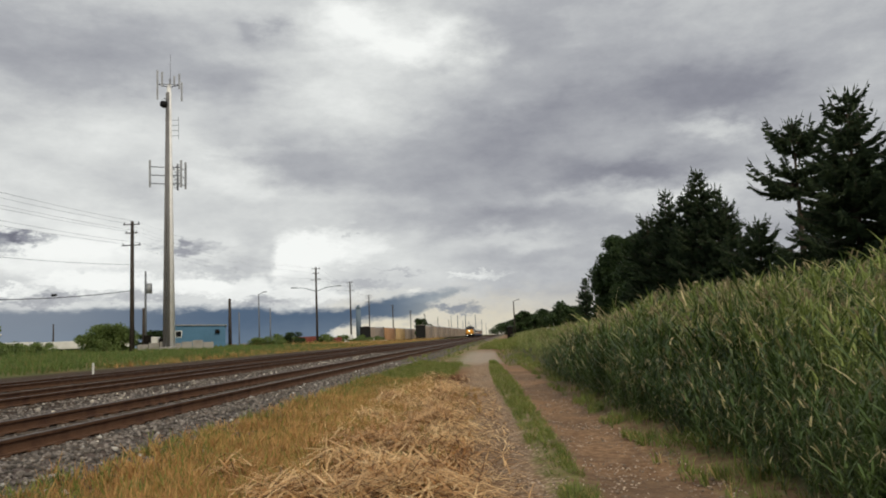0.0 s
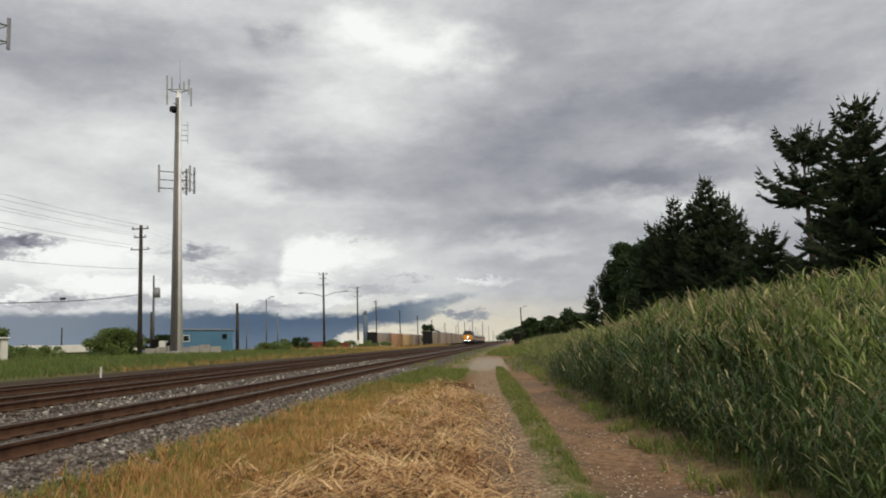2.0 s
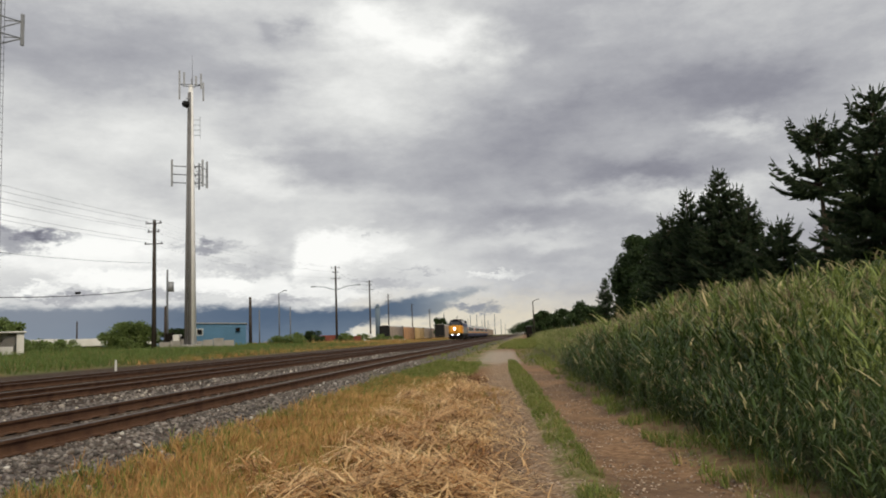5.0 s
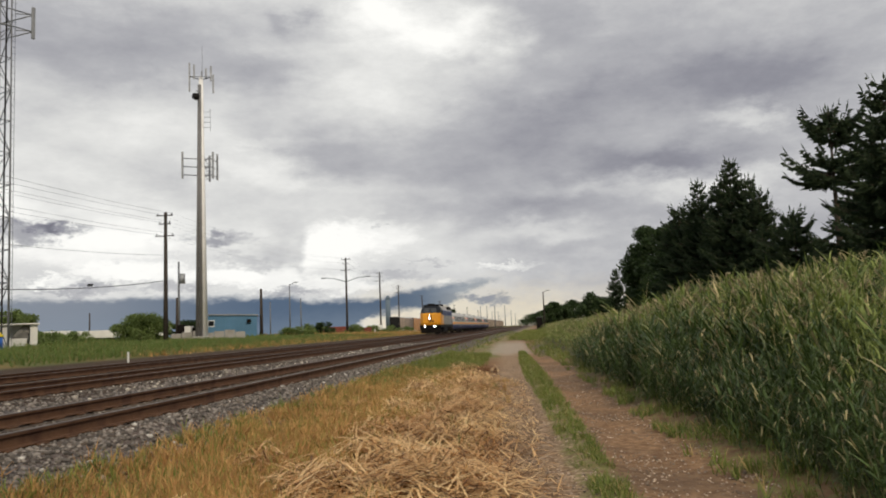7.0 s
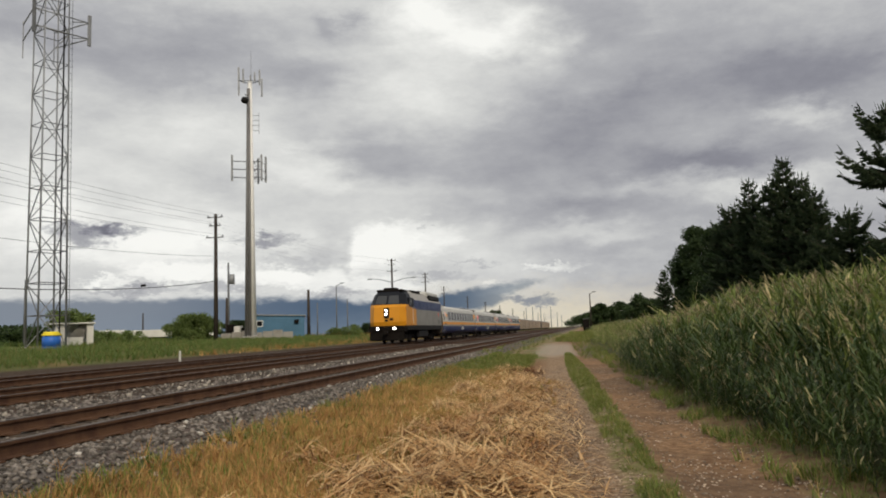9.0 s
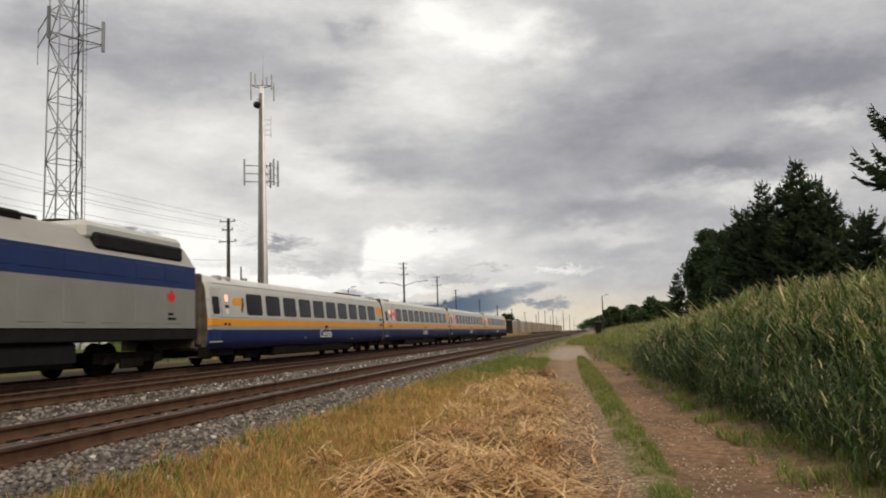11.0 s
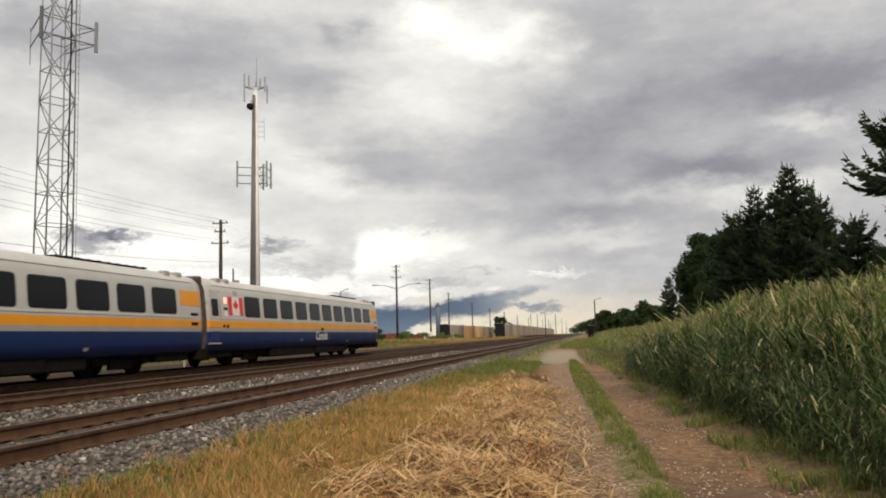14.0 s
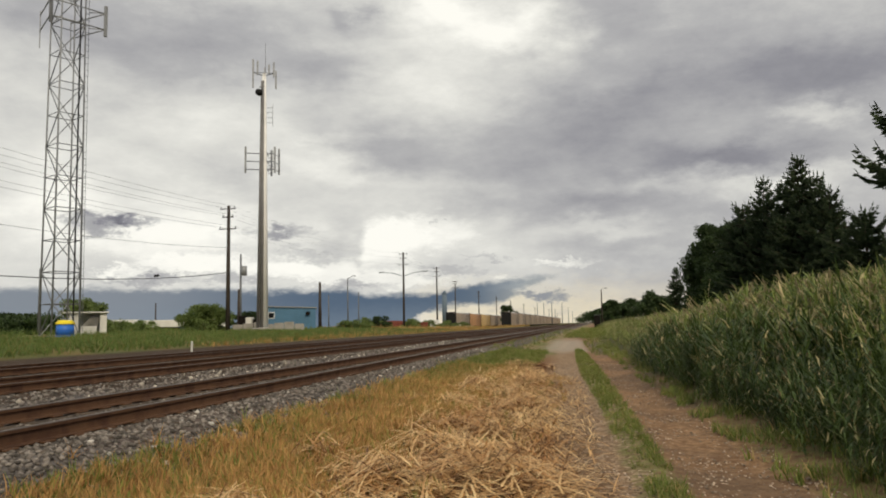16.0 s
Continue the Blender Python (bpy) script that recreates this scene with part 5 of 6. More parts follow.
def spruce(x, y, top, radius, seed, label, tiers=None):
    """A spruce: tapered trunk, whorls of limbs with upturned tips, flat sprays of needled twigs.
    tiers: (from, to, reach) below the top in metres, where the limbs grow; else a full cone."""
    z = float(ground_z(x, y)) - 0.1
    h = top - z
    rnd = random.Random(seed)
    t = empty("spruce_tree", pose(x, y, z), label, "spruce tree", "spruces on the bank")
    part("trunk", rod(fresh(), (0, 0, 0), (0, 0, h * 0.985), 0.12 + h * 0.008, 0.015, 9), M_BARK, t)
    limbs = fresh()
    V, F = [], []

    def spray(p, q, w, sag):
        """One needled twig from p to q, w wide, in two crossed pieces."""
        dx, dy, dz = q[0] - p[0], q[1] - p[1], q[2] - p[2]
        ln = math.hypot(dx, dy) + 1e-6
        sx, sy = -dy / ln * w, dx / ln * w
        mx, my, mz = p[0] + dx * 0.45, p[1] + dy * 0.45, p[2] + dz * 0.45
        b = len(V)
        V.extend([p, (mx + sx, my + sy, mz), q, (mx - sx, my - sy, mz)])
        V.extend([p, (mx, my, mz + w * 0.8), q, (mx, my, mz - w * 0.8 - sag)])
        F.extend([(b, b + 1, b + 2, b + 3), (b + 4, b + 5, b + 6, b + 7)])

    zz = 0.5
    while zz < h - 0.25:
        down = h - zz
        f = down / h
        if tiers:
            hit = [r for a, b, r in tiers if a <= down <= b]
            if not hit:
                zz += 0.15
                continue
            reach = hit[0] * rnd.uniform(0.85, 1.1)
        else:
            reach = radius * 1.22 * (f ** 0.8) * rnd.uniform(0.78, 1.12) + 0.12
        n = 7 if tiers else int(6 + 6 * f)
        off = rnd.random() * 6.28
        for k in range(n):
            if rnd.random() < 0.10:
                continue
            a = off + k * 6.283 / n + rnd.uniform(-0.3, 0.3)
            r = reach * rnd.uniform(0.62, 1.22)
            slope = 0.75 * (1 - f) ** 3 - 0.22 * f - 0.08
            ca, sa = math.cos(a), math.sin(a)
            zb = zz + rnd.uniform(-0.18, 0.18)

            def at(s):
                return ca * r * s, sa * r * s, zb + slope * r * s + 0.30 * r * s ** 2.5

            limb(limbs, at(0), at(0.6), 0.012 + 0.012 * r, 0.010)
            limb(limbs, at(0.6), at(1.0), 0.010, 0.004)
            m = max(4, int(r * 11))
            for j in range(m):
                s = 0.12 + 0.88 * (j + rnd.random()) / m
                p = at(s)
                for side in (-1, 1):
                    q = a + side * rnd.uniform(0.45, 1.1)
                    ln = (0.16 + 0.50 * (1 - s) ** 0.7 * min(1.0, r * 0.7)) * rnd.uniform(0.7, 1.25)
                    e = (p[0] + math.cos(q) * ln, p[1] + math.sin(q) * ln, p[2] + rnd.uniform(-0.35, 0.18) * ln)
                    spray(p, e, 0.045 + 0.05 * ln, 0.10 * ln)
                    if rnd.random() < 0.5 and s < 0.85:
                        spray(p, (p[0] + math.cos(q) * ln * 0.4, p[1] + math.sin(q) * ln * 0.4, p[2] - ln * rnd.uniform(0.35, 0.6)), 0.05, 0.0)
            tip = at(1.0)
            up = rnd.uniform(0.18, 0.34) * (1.3 - f)
            spray(at(0.9), (tip[0] + ca * 0.10, tip[1] + sa * 0.10, tip[2] + up), 0.045, 0.0)
        zz += (0.26 + 0.20 * f) * rnd.uniform(0.8, 1.25)
    # the leader and the upright shoots round it
    for k in range(14):
        a, s = rnd.random() * 6.28, rnd.random()
        zb = h - 0.75 + 0.6 * s
        ln = 0.22 * (1.15 - s)
        spray((0, 0, zb), (math.cos(a) * ln, math.sin(a) * ln, zb + 0.26), 0.04, 0.0)
    spray((0, 0, h - 0.5), (0.01, 0.01, h + 0.05), 0.035, 0.0)
    tagged(part("branchwork", limbs, M_BARK, t), kind="stuff")
    crown = new("crown", mesh_np("crown", np.array(V), np.array(F), [M_NEEDLE]))
    crown.parent = t


def leaf_cloud(clumps, per, size, seed):
    """Leaves round clump centres (x, y, z, r): verts and quads."""
    g = np.random.default_rng(seed)
    V, F = [], []
    base = 0
    for cx, cy, cz, r in clumps:
        d = g.normal(size=(per, 3))
        d /= np.linalg.norm(d, axis=1)[:, None]
        p = d * (r * g.uniform(0.25, 1.12, per) ** 0.8)[:, None] * np.array([1, 1, 0.8]) + np.array([cx, cy, cz])
        a = g.normal(size=(per, 3))
        a /= np.linalg.norm(a, axis=1)[:, None]
        b = np.cross(a, g.normal(size=(per, 3)))
        b /= np.linalg.norm(b, axis=1)[:, None]
        s = (size * g.uniform(0.6, 1.3, per))[:, None]
        q = np.stack([p - a * s, p + b * s * 0.55, p + a * s, p - b * s * 0.55 + np.array([0, 0, 0.2]) * s], 1)
        V.append(q.reshape(-1, 3))
        F.append(np.arange(per * 4).reshape(per, 4) + base)
        base += per * 4
    return np.concatenate(V), np.concatenate(F)


def leafy(name, x, y, top, radius, seed, label, mat, category, group, stem=0.3, per=150, size=0.16, count=26):
    """A broad-leaved tree or shrub: forked trunk and a crown of leaf clumps."""
    z = float(ground_z(x, y)) - 0.1
    h = top - z
    rnd = random.Random(seed)
    t = empty(name, pose(x, y, z), label, category, group)
    part("trunk", rod(fresh(), (0, 0, 0), (0, 0, h * 0.55), 0.03 * h, 0.012 * h, 8), M_BARK, t)
    bm = fresh()
    clumps = []
    for k in range(count):
        f = rnd.random()
        a = rnd.random() * 6.28
        zc = h * (stem + (0.94 - stem) * f)
        wide = radius * (0.45 + 0.75 * math.sin(math.pi * min(1.0, 0.15 + 0.8 * f)))
        r = wide * math.sqrt(rnd.random())
        cr = rnd.uniform(0.20, 0.36) * radius + 0.10 * h * 0.3
        c = (math.cos(a) * r, math.sin(a) * r, min(zc, h - cr * 0.75))
        clumps.append((*c, cr))
        rod(bm, (0, 0, h * stem * rnd.uniform(0.5, 1.2)), c, 0.008 * h, 0.003 * h, 5)
    tagged(part("branchwork", bm, M_BARK, t), kind="stuff")
    V, F = leaf_cloud(clumps, per, size, seed)
    o = new("crown", mesh_np("crown", V, F, [mat]))
    o.parent = t


S = "dark green spruce on the reed bank"
for k, (x, y, top, r, sparse) in enumerate([
        (13.4, 30.5, 9.7, 2.9, 0.0), (15.8, 29.4, 9.3, 3.0, 0.0), (13.2, 35.6, 9.95, 3.3, 0.6), (12.5, 50.4, 10.7, 2.5, 0.0),
        (11.2, 54.0, 10.1, 2.5, 0.0), (13.6, 48.4, 8.3, 2.4, 0.0), (10.4, 57.0, 8.9, 2.8, 0.0), (15.5, 39.5, 6.8, 3.2, 0.0), (13.4, 42.0, 6.2, 3.0, 0.0),
        (16.8, 34.0, 7.4, 3.2, 0.0), (14.6, 26.0, 7.6, 2.6, 0.0), (12.0, 119.4, 8.8, 2.0, 0.0), (13.5, 112.0, 7.0, 2.2, 0.0), (11.8, 60.5, 8.2, 3.0, 0.0), (12.0, 52.0, 9.4, 2.5, 0.0), (13.3, 49.4, 9.4, 2.2, 0.0)]):
    spruce(x, y, top, r, 11 + k, "sparse young dark spruce with a bare stretch of trunk" if sparse else S,
           [(0.3, 0.9, 0.45), (0.9, 1.75, 1.25), (2.4, 3.3, 1.85), (6.2, 9.0, 2.2)] if sparse else None)
T = "dense dark green broad-leaved tree"
G = "broad-leaved trees along the bank"
leafy("leafy_tree", 14.3, 92.0, 11.8, 3.2, 3, T, M_LEAF, "tree", G, 0.10, 620, 0.15, 80)
leafy("leafy_tree", 15.8, 84.0, 11.0, 3.4, 4, T, M_LEAF, "tree", G, 0.10, 620, 0.15, 80)
leafy("leafy_tree", 14.6, 72.0, 9.6, 3.2, 5, T, M_LEAF, "tree", G, 0.08, 620, 0.14, 80)
for k, (x, y, top, r) in enumerate([(17.5, 245, 10.0, 5.0), (21.0, 262, 9.2, 5.0), (13.8, 300, 9.4, 5.5), (5.2, 262, 8.0, 2.6), (9.0, 270, 7.2, 3.4),
                                    (24.0, 180, 8.0, 4.0), (19.0, 150, 7.5, 3.5), (10.0, 350, 8.5, 6), (4.0, 420, 8.0, 7), (-2.0, 700, 9.0, 12), (6.0, 560, 9.0, 9)]):
    leafy("leafy_tree", x, y, top, r, 20 + k, "distant green broad-leaved tree", M_LEAF, "tree", G, 0.12, 200, 0.42, 24)
B = "yellow-green shrub in the tall grass"
leafy("shrub", -39.6, 75.3, 3.45, 2.3, 40, B, M_BUSH, "shrub", "shrubs by the poles", 0.05, 420, 0.10, 44)
leafy("shrub", -45.5, 66.5, 2.0, 1.8, 41, B, M_BUSH, "shrub", "shrubs by the poles", 0.1, 220, 0.10, 20)
leafy("shrub", -48.5, 70.5, 2.1, 1.9, 42, B, M_BUSH, "shrub", "shrubs by the poles", 0.1, 220, 0.10, 20)
leafy("leafy_tree", -64.0, 89.7, 5.1, 2.3, 43, "round green tree behind the lattice tower", M_BUSH, "tree", "", 0.2, 260, 0.15, 30)
for k, (x, y, top, r) in enumerate([(-60, 74, 2.9, 2.4), (-66, 78, 3.1, 2.6), (-56, 71, 2.5, 2.1), (-72, 84, 3.4, 2.8), (-51, 63, 2.2, 1.8), (-74, 96, 3.6, 3.0)]):
    leafy("shrub", x, y, top, r, 50 + k, "dark green shrub behind the tank", M_LEAF, "shrub", "shrubs by the poles", 0.1, 220, 0.14, 22)
leafy("shrub", -34.6, 113.0, 2.3, 2.2, 60, B, M_BUSH, "shrub", "shrubs by the poles", 0.1, 220, 0.13, 20)
leafy("shrub", -35.0, 127.0, 2.6, 1.6, 61, "small dark bush by the yard", M_LEAF, "shrub", "shrubs by the poles", 0.1, 200, 0.14, 18)
leafy("shrub", -43.0, 92.5, 3.0, 1.6, 62, "small dark bush behind the mast", M_LEAF, "shrub", "shrubs by the poles", 0.1, 200, 0.13, 18)
leafy("leafy_tree", -36.5, 338.0, 8.8, 3.6, 63, "dark tree between the standing freight cars", M_LEAF, "tree", "", 0.15, 200, 0.35, 24)
for k, (x, y) in enumerate([(-50, 80), (-59, 92)]):
    leafy("shrub", x, y, 2.0, 2.0, 90 + k, "low green scrub before the white trailers", M_BUSH, "shrub", "scrub in the field", 0.05, 160, 0.11, 16)
for k in range(14):
    leafy("shrub", -36.0 - (k % 3) * 2.0, 130 + k * 7.5, 1.5 + (k % 4) * 0.25, 1.8, 70 + k, "low scrub beside the yard", M_BUSH, "shrub", "scrub along the yard", 0.1, 110, 0.16, 12)

# ---------------------------------------------------------------- reeds, grass, straw and stones


def reed_template(seed, plume, h=2.0, leaves=13, wide=1.0):
    """A reed: a bent stem, long arching leaves that fold over at their tips, and on some a plume."""
    r = random.Random(seed)
    pieces = []
    bend, ba = r.uniform(0.10, 0.50), r.random() * 6.28
    def axis(f):
        return np.array([math.cos(ba) * bend * f ** 2, math.sin(ba) * bend * f ** 2, h * f])
    t = np.linspace(0, 1, 4)
    ring = np.array([axis(f) for f in t])
    v = np.concatenate([ring + np.array([0.007 * math.cos(k * 2.09), 0.007 * math.sin(k * 2.09), 0]) for k in range(3)])
    i = np.arange(3)
    f = np.concatenate([np.stack([i + k * 4, i + k * 4 + 1, i + ((k + 1) % 3) * 4 + 1, i + ((k + 1) % 3) * 4], 1) for k in range(3)])
    pieces.append((v, f, 0))
    side = r.random() * 6.28
    for k in range(leaves):
        f0 = 0.10 + 0.84 * k / leaves
        a = side + (k % 2) * 3.14 + r.uniform(-0.9, 0.9)
        young = k / leaves
        pieces.append((*blade(axis(f0), a, r.uniform(0.46, 0.95), r.uniform(0.026, 0.046) * wide, r.uniform(0.62, 1.12) + 0.2 * young,
                              r.choice((0.15, 0.35, 0.6, 0.95)), 4), 0))
    if plume:
        for k in range(12):
            f0 = 0.90 + 0.10 * k / 12
            pieces.append((*blade(axis(f0), ba + r.uniform(-1.3, 1.3), r.uniform(0.14, 0.30), 0.030, r.uniform(0.6, 1.3), 0.5, 2), 1))
    return bundle(pieces)


def area(n, x0, x1, y0, y1, by_path=False, near=1.0):
    """Random places; near > 1 crowds them towards y0."""
    y = y0 + (y1 - y0) * RNG.random(n) ** near
    x = RNG.uniform(x0, x1, n)
    if by_path:
        x = x + lane(y)
    return x, y


def on_ground(x, y, dz=0.0):
    return np.stack([x, y, ground_z(x, y) + dz], 1)


def reeds(n, s0, s1, y0, y1, near, templates, scale, name_label, mat, bare=-0.30, per=9, wide=0.22):
    """Reeds in clumps between two lines beside the path; each clump leans its own way, and the height follows the bank."""
    cx, cy = area(n // per, s0, s1, y0, y1, True, near)
    patchy = np.array([noise.noise((a * 0.55, b * 0.4, 5.0)) for a, b in zip(cx, cy)])
    edge = np.array([noise.noise((b * 0.5, 7.0, 1.0)) + 0.6 * noise.noise((b * 1.6, 3.0, 1.0)) for b in cy])
    keep = (patchy > bare) & (cx - lane(cy) > s0 + 0.22 * edge)
    cx, cy = cx[keep], cy[keep]
    who = np.repeat(np.arange(len(cx)), per)
    vigour = RNG.uniform(0.84, 1.08, len(cx))[who]
    tilt = RNG.normal(0, 0.20, (2, len(cx)))[:, who]
    x = cx[who] + RNG.normal(0, wide, len(who))
    y = cy[who] + RNG.normal(0, wide * 1.2, len(who))
    swell = np.array([noise.noise((a * 0.7, b * 0.55, 2.0)) for a, b in zip(x, y)])
    tall = np.interp(y, [4, 8, 11, 14, 17, 22, 27, 34, 70], [1.12, 1.16, 1.26, 1.44, 1.68, 1.68, 1.34, 1.18, 1.18]) / 2.0
    grow = tall * vigour * (1.0 + 0.22 * swell) * np.interp(x - lane(y), [2.4, 3.4, 5.0], [0.68, 0.92, 1.0])
    scatter("reeds", templates, on_ground(x, y, -0.03), [mat, M_PLUME], name_label, "reeds", scale, 0.10, grow=grow, tilt=tilt)


near_reeds = [reed_template(k, k % 9 == 0, 2.0, 13, 1.25) for k in range(18)]
far_reeds = [reed_template(30 + k, k % 3 == 0, 2.0, 8, 1.2) for k in range(6)]
plumed_reeds = [reed_template(60 + k, True, 2.0, 10) for k in range(5)]
# dark leaves paint the shaded foot and front, pale leaves the sunlit upper bank
reeds(2600, 2.5, 3.3, 3.0, 32.0, 1.35, near_reeds, (0.42, 0.95), "green arching reeds at the foot of the bank, painted dark for shade", M_REED, -1.0, 7, 0.16)
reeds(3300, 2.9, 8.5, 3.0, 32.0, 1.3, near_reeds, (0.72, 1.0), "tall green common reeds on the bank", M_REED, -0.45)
reeds(2600, 3.3, 8.5, 8.0, 34.0, 1.0, near_reeds, (0.84, 1.06), "tall yellow-green reeds on the bank, sunlight put into their colour", M_REED_PALE_LIT, -0.40)
reeds(1000, 3.0, 7.0, 11.0, 36.0, 1.0, plumed_reeds, (0.86, 1.06), "paler tan-plumed common reeds on the bank", M_REED_PALE_LIT)
reeds(3400, 3.1, 9.5, 28.0, 85.0, 1.2, far_reeds, (0.66, 1.0), "tall green common reeds along the path", M_REED_PALE_LIT)
reeds(1800, 4.0, 12.0, 85.0, 230.0, 1.1, far_reeds, (0.6, 1.0), "distant green reeds along the path", M_REED_PALE_LIT, wide=0.6)
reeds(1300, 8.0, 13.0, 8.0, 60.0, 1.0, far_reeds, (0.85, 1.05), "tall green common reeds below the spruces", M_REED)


def tuft(seed, n, length, width, spread=0.35, seg=2):
    r = random.Random(seed)
    return bundle([(*blade((r.uniform(-0.03, 0.03), r.uniform(-0.03, 0.03), 0), r.random() * 6.28, length * r.uniform(0.6, 1.15), width,
                           r.uniform(1.57 - spread * 2, 1.5), r.uniform(0.1, 0.45), seg), 0) for _ in range(n)])


dry_tufts = [tuft(k, 9, 0.25, 0.009, 0.5) for k in range(8)]
green_tufts = [tuft(20 + k, 8, 0.16, 0.007) for k in range(8)]
long_tufts = [tuft(40 + k, 9, 0.75, 0.022, 0.25, 3) for k in range(8)]


def straw_template(seed):
    r = random.Random(seed)
    L = r.uniform(0.2, 0.62)
    v, f = blade((0, 0, 0.01), 0, L, r.uniform(0.008, 0.018), r.uniform(0.0, 0.55), r.uniform(0.0, 0.35), 3)
    return v - np.array([L / 2, 0, 0]), f, np.zeros(len(f), int)


straws = [straw_template(k) for k in range(12)]
# dry standing grass beside the ballast
x, y = area(11000, -4.35, -2.0, 3.2, 26.0, False, 1.5)
x = x - RNG.normal(0, 0.12, len(x))
scatter("dry_grass", dry_tufts, on_ground(x, y), [M_DRY], "dry reddish-tan standing grass beside the ballast", "dry grass", (0.55, 1.15), 0.25)
# cut straw lying between verge and path
x, y = area(36000, -3.3, -0.1, 3.2, 27.0, False, 1.6)
heap = np.array([noise.noise((a * 1.3, b * 0.9, 4.0)) + 0.5 * noise.noise((a * 3.5, b * 3.0, 8.0)) for a, b in zip(x, y)])
keep = (x < lane(y) + np.interp(y, [4, 8, 24], [-0.15, -0.25, -0.75]) + RNG.normal(0, 0.2, len(x))) & (heap > -0.12 + 0.5 * RNG.random(len(x)) - 0.45 * (x > -2.3) + 0.35 * (x < -2.9))
x, y, heap = x[keep], y[keep], heap[keep]
lift = np.clip(heap + 0.15, 0, 0.8) * 0.30 * RNG.random(len(x)) + 0.012
scatter("straw", straws, on_ground(x, y) + np.stack([0 * x, 0 * x, lift], 1), [M_STRAW],
        "pale cut straw lying in heaps on the verge", "straw", (0.75, 1.4), 0.20)
x, y = area(2600, -0.9, 0.3, 3.2, 22.0, True, 1.5)
scatter("straw", straws, on_ground(x, y, 0.012), [M_STRAW], "loose straw on the gravel path", "straw", (0.5, 0.9), 0.05)
# tufts that still stand among the straw, a fringe of fresh grass by the ballast, brown dead weeds by the path
x, y = area(1500, -2.6, -0.6, 3.4, 22.0, False, 1.4)
keep = np.array([noise.noise((a * 1.8, b * 1.4, 12.0)) for a, b in zip(x, y)]) > 0.05
scatter("dry_grass", dry_tufts, on_ground(x[keep], y[keep]), [M_DRY], "tan tufts standing in the cut straw", "dry grass", (0.4, 0.95), 0.3)
x, y = area(1700, -4.5, -3.5, 3.2, 22.0, False, 1.3)
keep = np.array([noise.noise((a * 1.3, b * 0.8, 15.0)) for a, b in zip(x, y)]) > -0.02
scatter("green_grass", green_tufts, on_ground(x[keep], y[keep]), [M_GRASS], "yellow-green grass along the edge of the ballast", "grass", (0.6, 1.5), 0.25)
x, y = -1.95 + RNG.normal(0, 0.22, 160), 24.6 + RNG.normal(0, 0.9, 160)
scatter("dead_weeds", dry_tufts, on_ground(x, y), [surface("dead_weed_stems", (0.16, 0.075, 0.04), 0.9, 0, 0.3, 6, 0.0, 30, island=0.4)],
        "reddish-brown dead weeds beside the path", "weeds", (0.7, 1.3), 0.3)
# green strip, patches and verge
x, y = area(5600, 0.44, 0.96, 4.0, 43.0, True, 1.2)
x = lane(y) + 0.70 + (x - lane(y) - 0.70) * np.interp(y, [4, 8, 16, 24, 36, 44], [0.5, 0.7, 0.95, 1.35, 1.1, 0.5])
keep = np.array([noise.noise((a * 2.2, b * 1.2, 6.0)) for a, b in zip(x, y)]) > np.interp(y, [4, 8, 14, 25], [0.30, 0.08, -0.08, -0.30]) + RNG.normal(0, 0.26, len(x))
x, y = x[keep], y[keep]
scatter("green_grass", green_tufts, on_ground(x, y), [M_GRASS], "short green grass down the middle of the path", "grass", (0.35, 1.0), 0.25)
x, y = area(6500, -4.6, -1.9, 19.0, 41.0, False, 1.1)
keep = (x < lane(y) - 1.05 + RNG.normal(0, 0.12, len(x))) & (x > -4.55 + np.interp(y, [19, 24, 41], [0.2, 0.0, 0.1])) & (y > 19.5 + 4.0 * np.clip((x + 3.4), 0, 2) + RNG.normal(0, 1.0, len(x)))
x, y = x[keep], y[keep]
scatter("green_grass", green_tufts, on_ground(x, y), [M_GRASS], "patch of bright green grass by the ballast", "grass", (0.7, 1.7), 0.2)
x, y = area(2200, -4.4, -1.0, 3.2, 20.0, False, 1.4)
clump = np.array([noise.noise((a * 1.5, b * 1.1, 9.0)) for a, b in zip(x, y)]) > 0.12
scatter("green_grass", green_tufts, on_ground(x[clump], y[clump]), [M_GRASS], "green grass growing through the dry verge", "grass", (0.7, 1.4), 0.2)
x, y = area(3600, 1.85, 2.75, 3.5, 50.0, True, 1.5)
keep = np.array([noise.noise((a * 1.6, b * 0.8, 3.0)) for a, b in zip(x, y)]) > RNG.normal(0.12, 0.16, len(x))
x, y = x[keep], y[keep]
scatter("green_grass", green_tufts, on_ground(x, y), [M_GRASS], "green grass along the foot of the reeds", "grass", (0.6, 1.8), 0.25)
x, y = area(3000, -2.9, 5.0, 76.0, 190.0, False, 1.3)
scatter("green_grass", green_tufts, on_ground(x, y), [M_GRASS], "tall green grass where the path ends", "grass", (2.4, 4.2), 0.2)
x, y = area(2500, -5.0, 2.0, 36.0, 150.0, False, 1.2)
keep = (x < -3.6) | (x > lane(y) + 1.2)
scatter("green_grass", green_tufts, on_ground(x[keep], y[keep]), [M_GRASS], "rough green grass beside the distant path", "grass", (1.0, 2.2), 0.2)
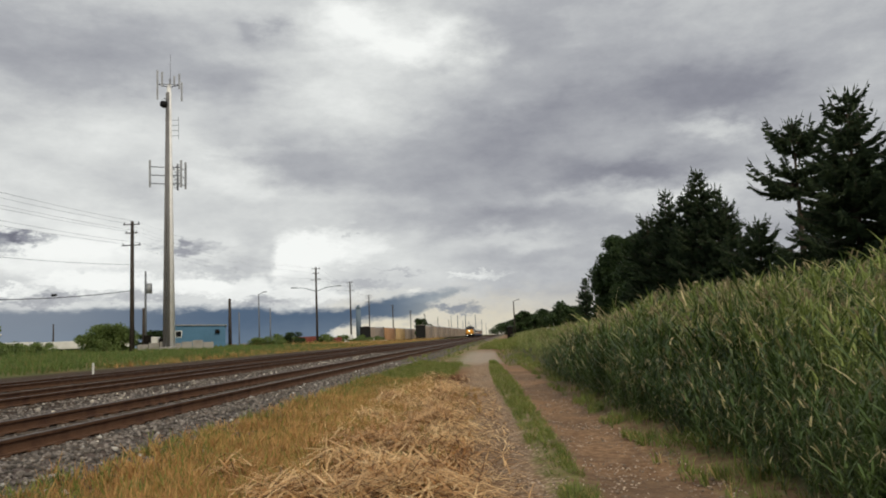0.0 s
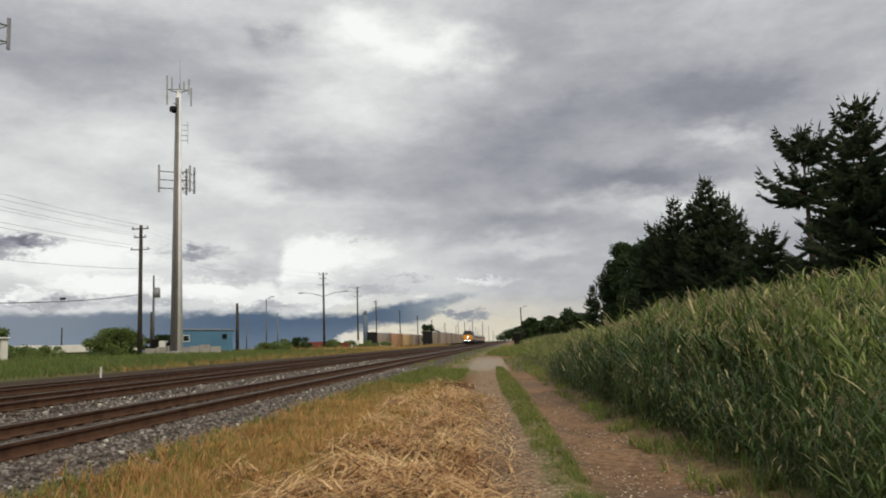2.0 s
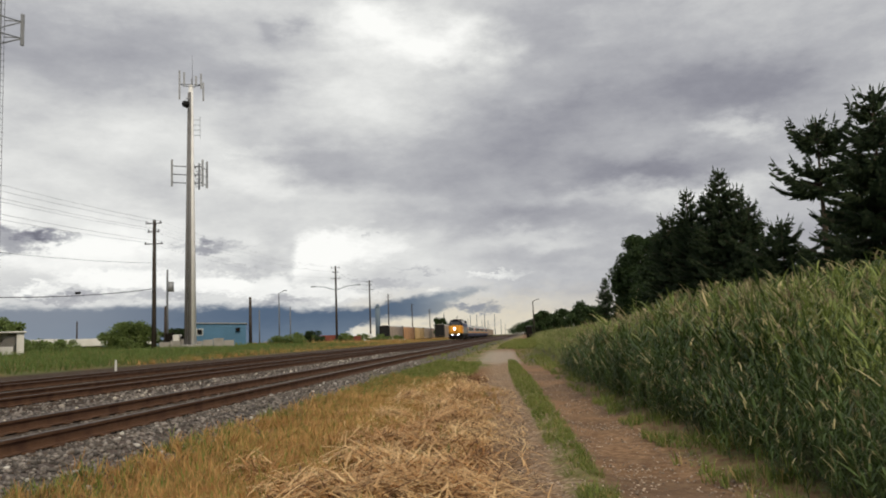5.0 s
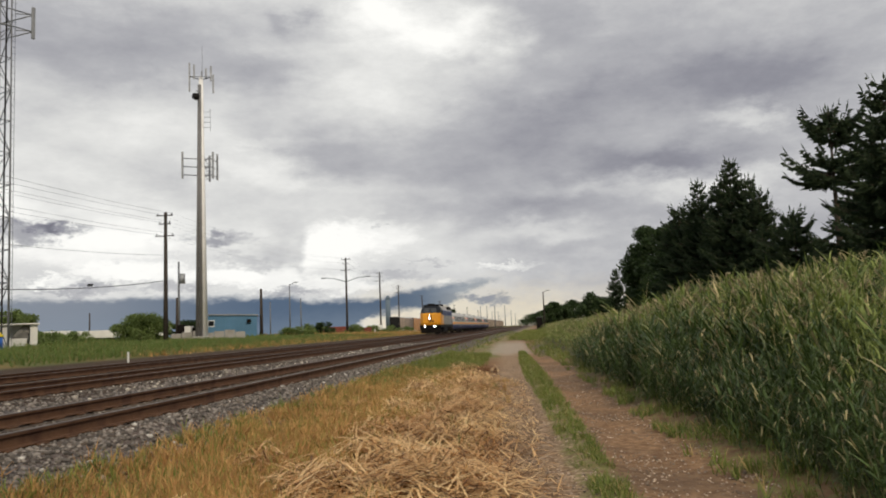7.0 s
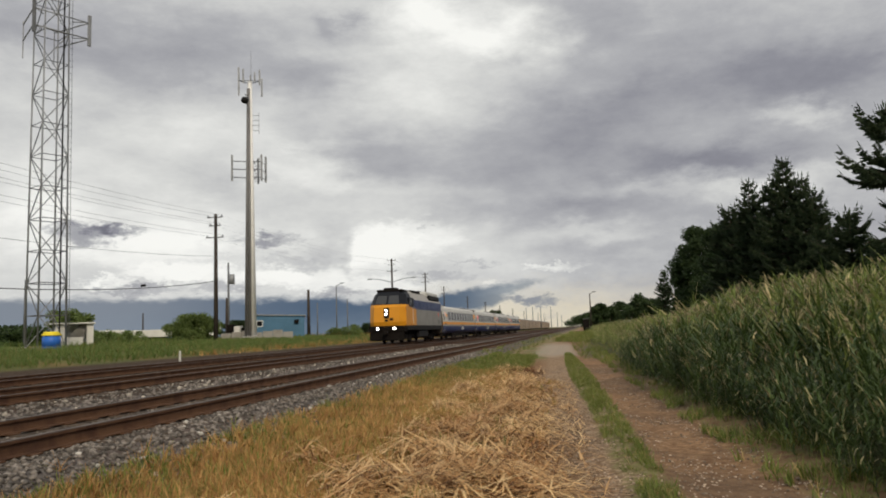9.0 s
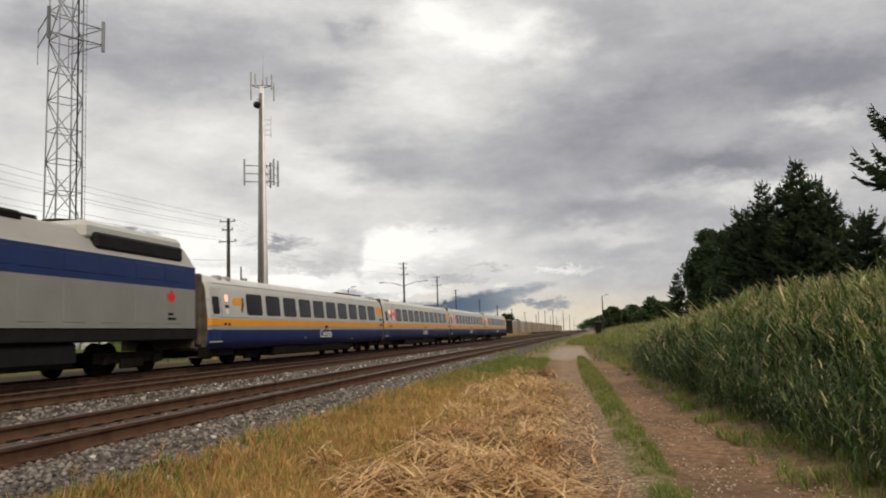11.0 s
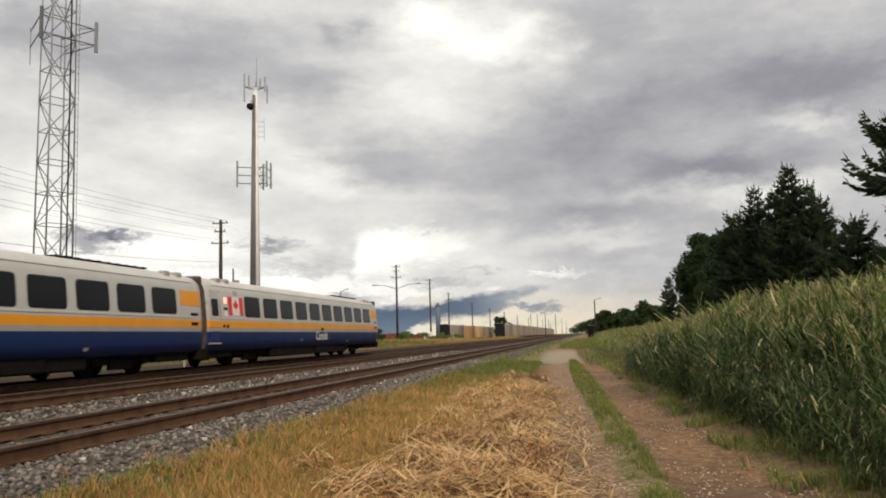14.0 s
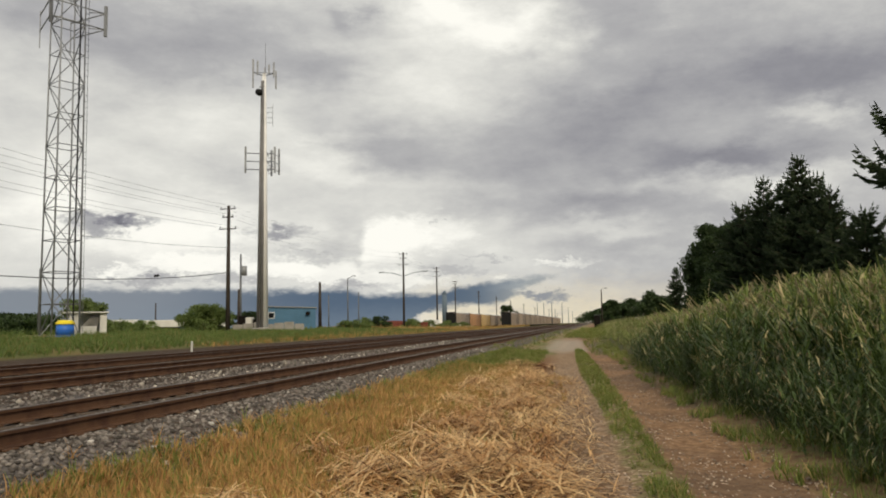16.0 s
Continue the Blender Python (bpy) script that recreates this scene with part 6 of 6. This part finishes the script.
# tall grass of the field across the tracks
x, y = area(19000, -38.0, -20.8, 14.0, 120.0, False, 1.25)
clear = np.hypot(x + 34.7, y - 46.6) > 3.6
x, y = x[clear], y[clear]
scatter("field_grass", long_tufts, on_ground(x, y), [M_FIELD], "tall green grass across the tracks", "grass", (0.30, 0.85), 0.22)
x, y = area(3000, -40.0, -20.6, 110.0, 260.0, False, 1.0)
scatter("field_grass", long_tufts, on_ground(x, y), [M_DRY], "tan dry grass beside the far yard", "dry grass", (0.8, 1.6), 0.15)
x, y = area(5000, -28.0, -20.4, 40.0, 170.0, False, 1.1)
keep = x > -21.4 - 7.0 * np.clip((y - 45.0) / 50.0, 0, 1) * RNG.random(len(x)) ** 0.7
x, y = x[keep], y[keep]
scatter("dry_grass", dry_tufts, on_ground(x, y), [M_DRY], "tan dry grass along the far track", "dry grass", (0.9, 2.2), 0.3)
x, y = area(2500, -75.0, -38.0, 35.0, 130.0, False, 1.0)
scatter("field_grass", long_tufts, on_ground(x, y), [M_FIELD], "tall green grass round the masts", "grass", (0.7, 1.3), 0.15)


def stone_template(seed):
    bm = fresh()
    bmesh.ops.create_icosphere(bm, subdivisions=1, radius=0.5)
    r = random.Random(seed)
    k = Vector((r.uniform(0.8, 1.3), r.uniform(0.7, 1.0), r.uniform(0.55, 0.85)))
    v = np.array([[a * b * r.uniform(0.72, 1.15) for a, b in zip(p.co, k)] for p in bm.verts])
    f = np.array([[q.index for q in p.verts] for p in bm.faces])
    bm.free()
    return v, f, np.zeros(len(f), int)


stones = [stone_template(k) for k in range(14)]
x, y = area(13000, -5.55, -3.95, 3.0, 45.0, False, 1.7)
scatter("ballast_stones", stones, on_ground(x, y, 0.008), [M_STONE], "grey crushed ballast stones on the track shoulder", "ballast", (0.025, 0.080), 0.2)
x, y = area(130, -5.5, -4.0, 3.0, 40.0, False, 1.5)
scatter("pale_stones", stones, on_ground(x, y, 0.025), [surface("white_stone", (0.50, 0.48, 0.45), 0.8, 0, 0.2, 9, 0.3, 60, island=0.3)],
        "scattered whitish stones on the ballast", "ballast", (0.03, 0.10), 0.2)
x, y = area(200, -10.2, -7.4, 6.0, 60.0, False, 1.5)
scatter("pale_stones", stones, on_ground(x, y, 0.03), [surface("pale_tan_stone", (0.50, 0.46, 0.40), 0.8, 0, 0.2, 9, 0.3, 60, island=0.3)],
        "scattered pale stones between the tracks", "ballast", (0.05, 0.12), 0.2)
x, y = area(7000, -10.3, -7.3, 6.0, 60.0, False, 1.5)
scatter("ballast_stones", stones, on_ground(x, y, 0.012), [M_STONE], "grey crushed ballast stones between the tracks", "ballast", (0.04, 0.09), 0.2)
x, y = area(3000, -6.95, -5.70, 5.0, 40.0, False, 1.5)
scatter("ballast_stones", stones, on_ground(x, y, 0.0), [M_STONE], "brown-grey stones between the rails", "ballast", (0.03, 0.07), 0.2)
x, y = area(12000, -0.9, 2.2, 3.0, 30.0, True, 1.8)
scatter("gravel", stones, on_ground(x, y, 0.002), [surface("path_pebble", (0.36, 0.29, 0.23), 0.9, 0, 0.3, 9, 0.3, 60, (0.20, 0.15, 0.115), island=0.6)], "small pale pebbles on the path", "gravel", (0.012, 0.035), 0.1)

motions()
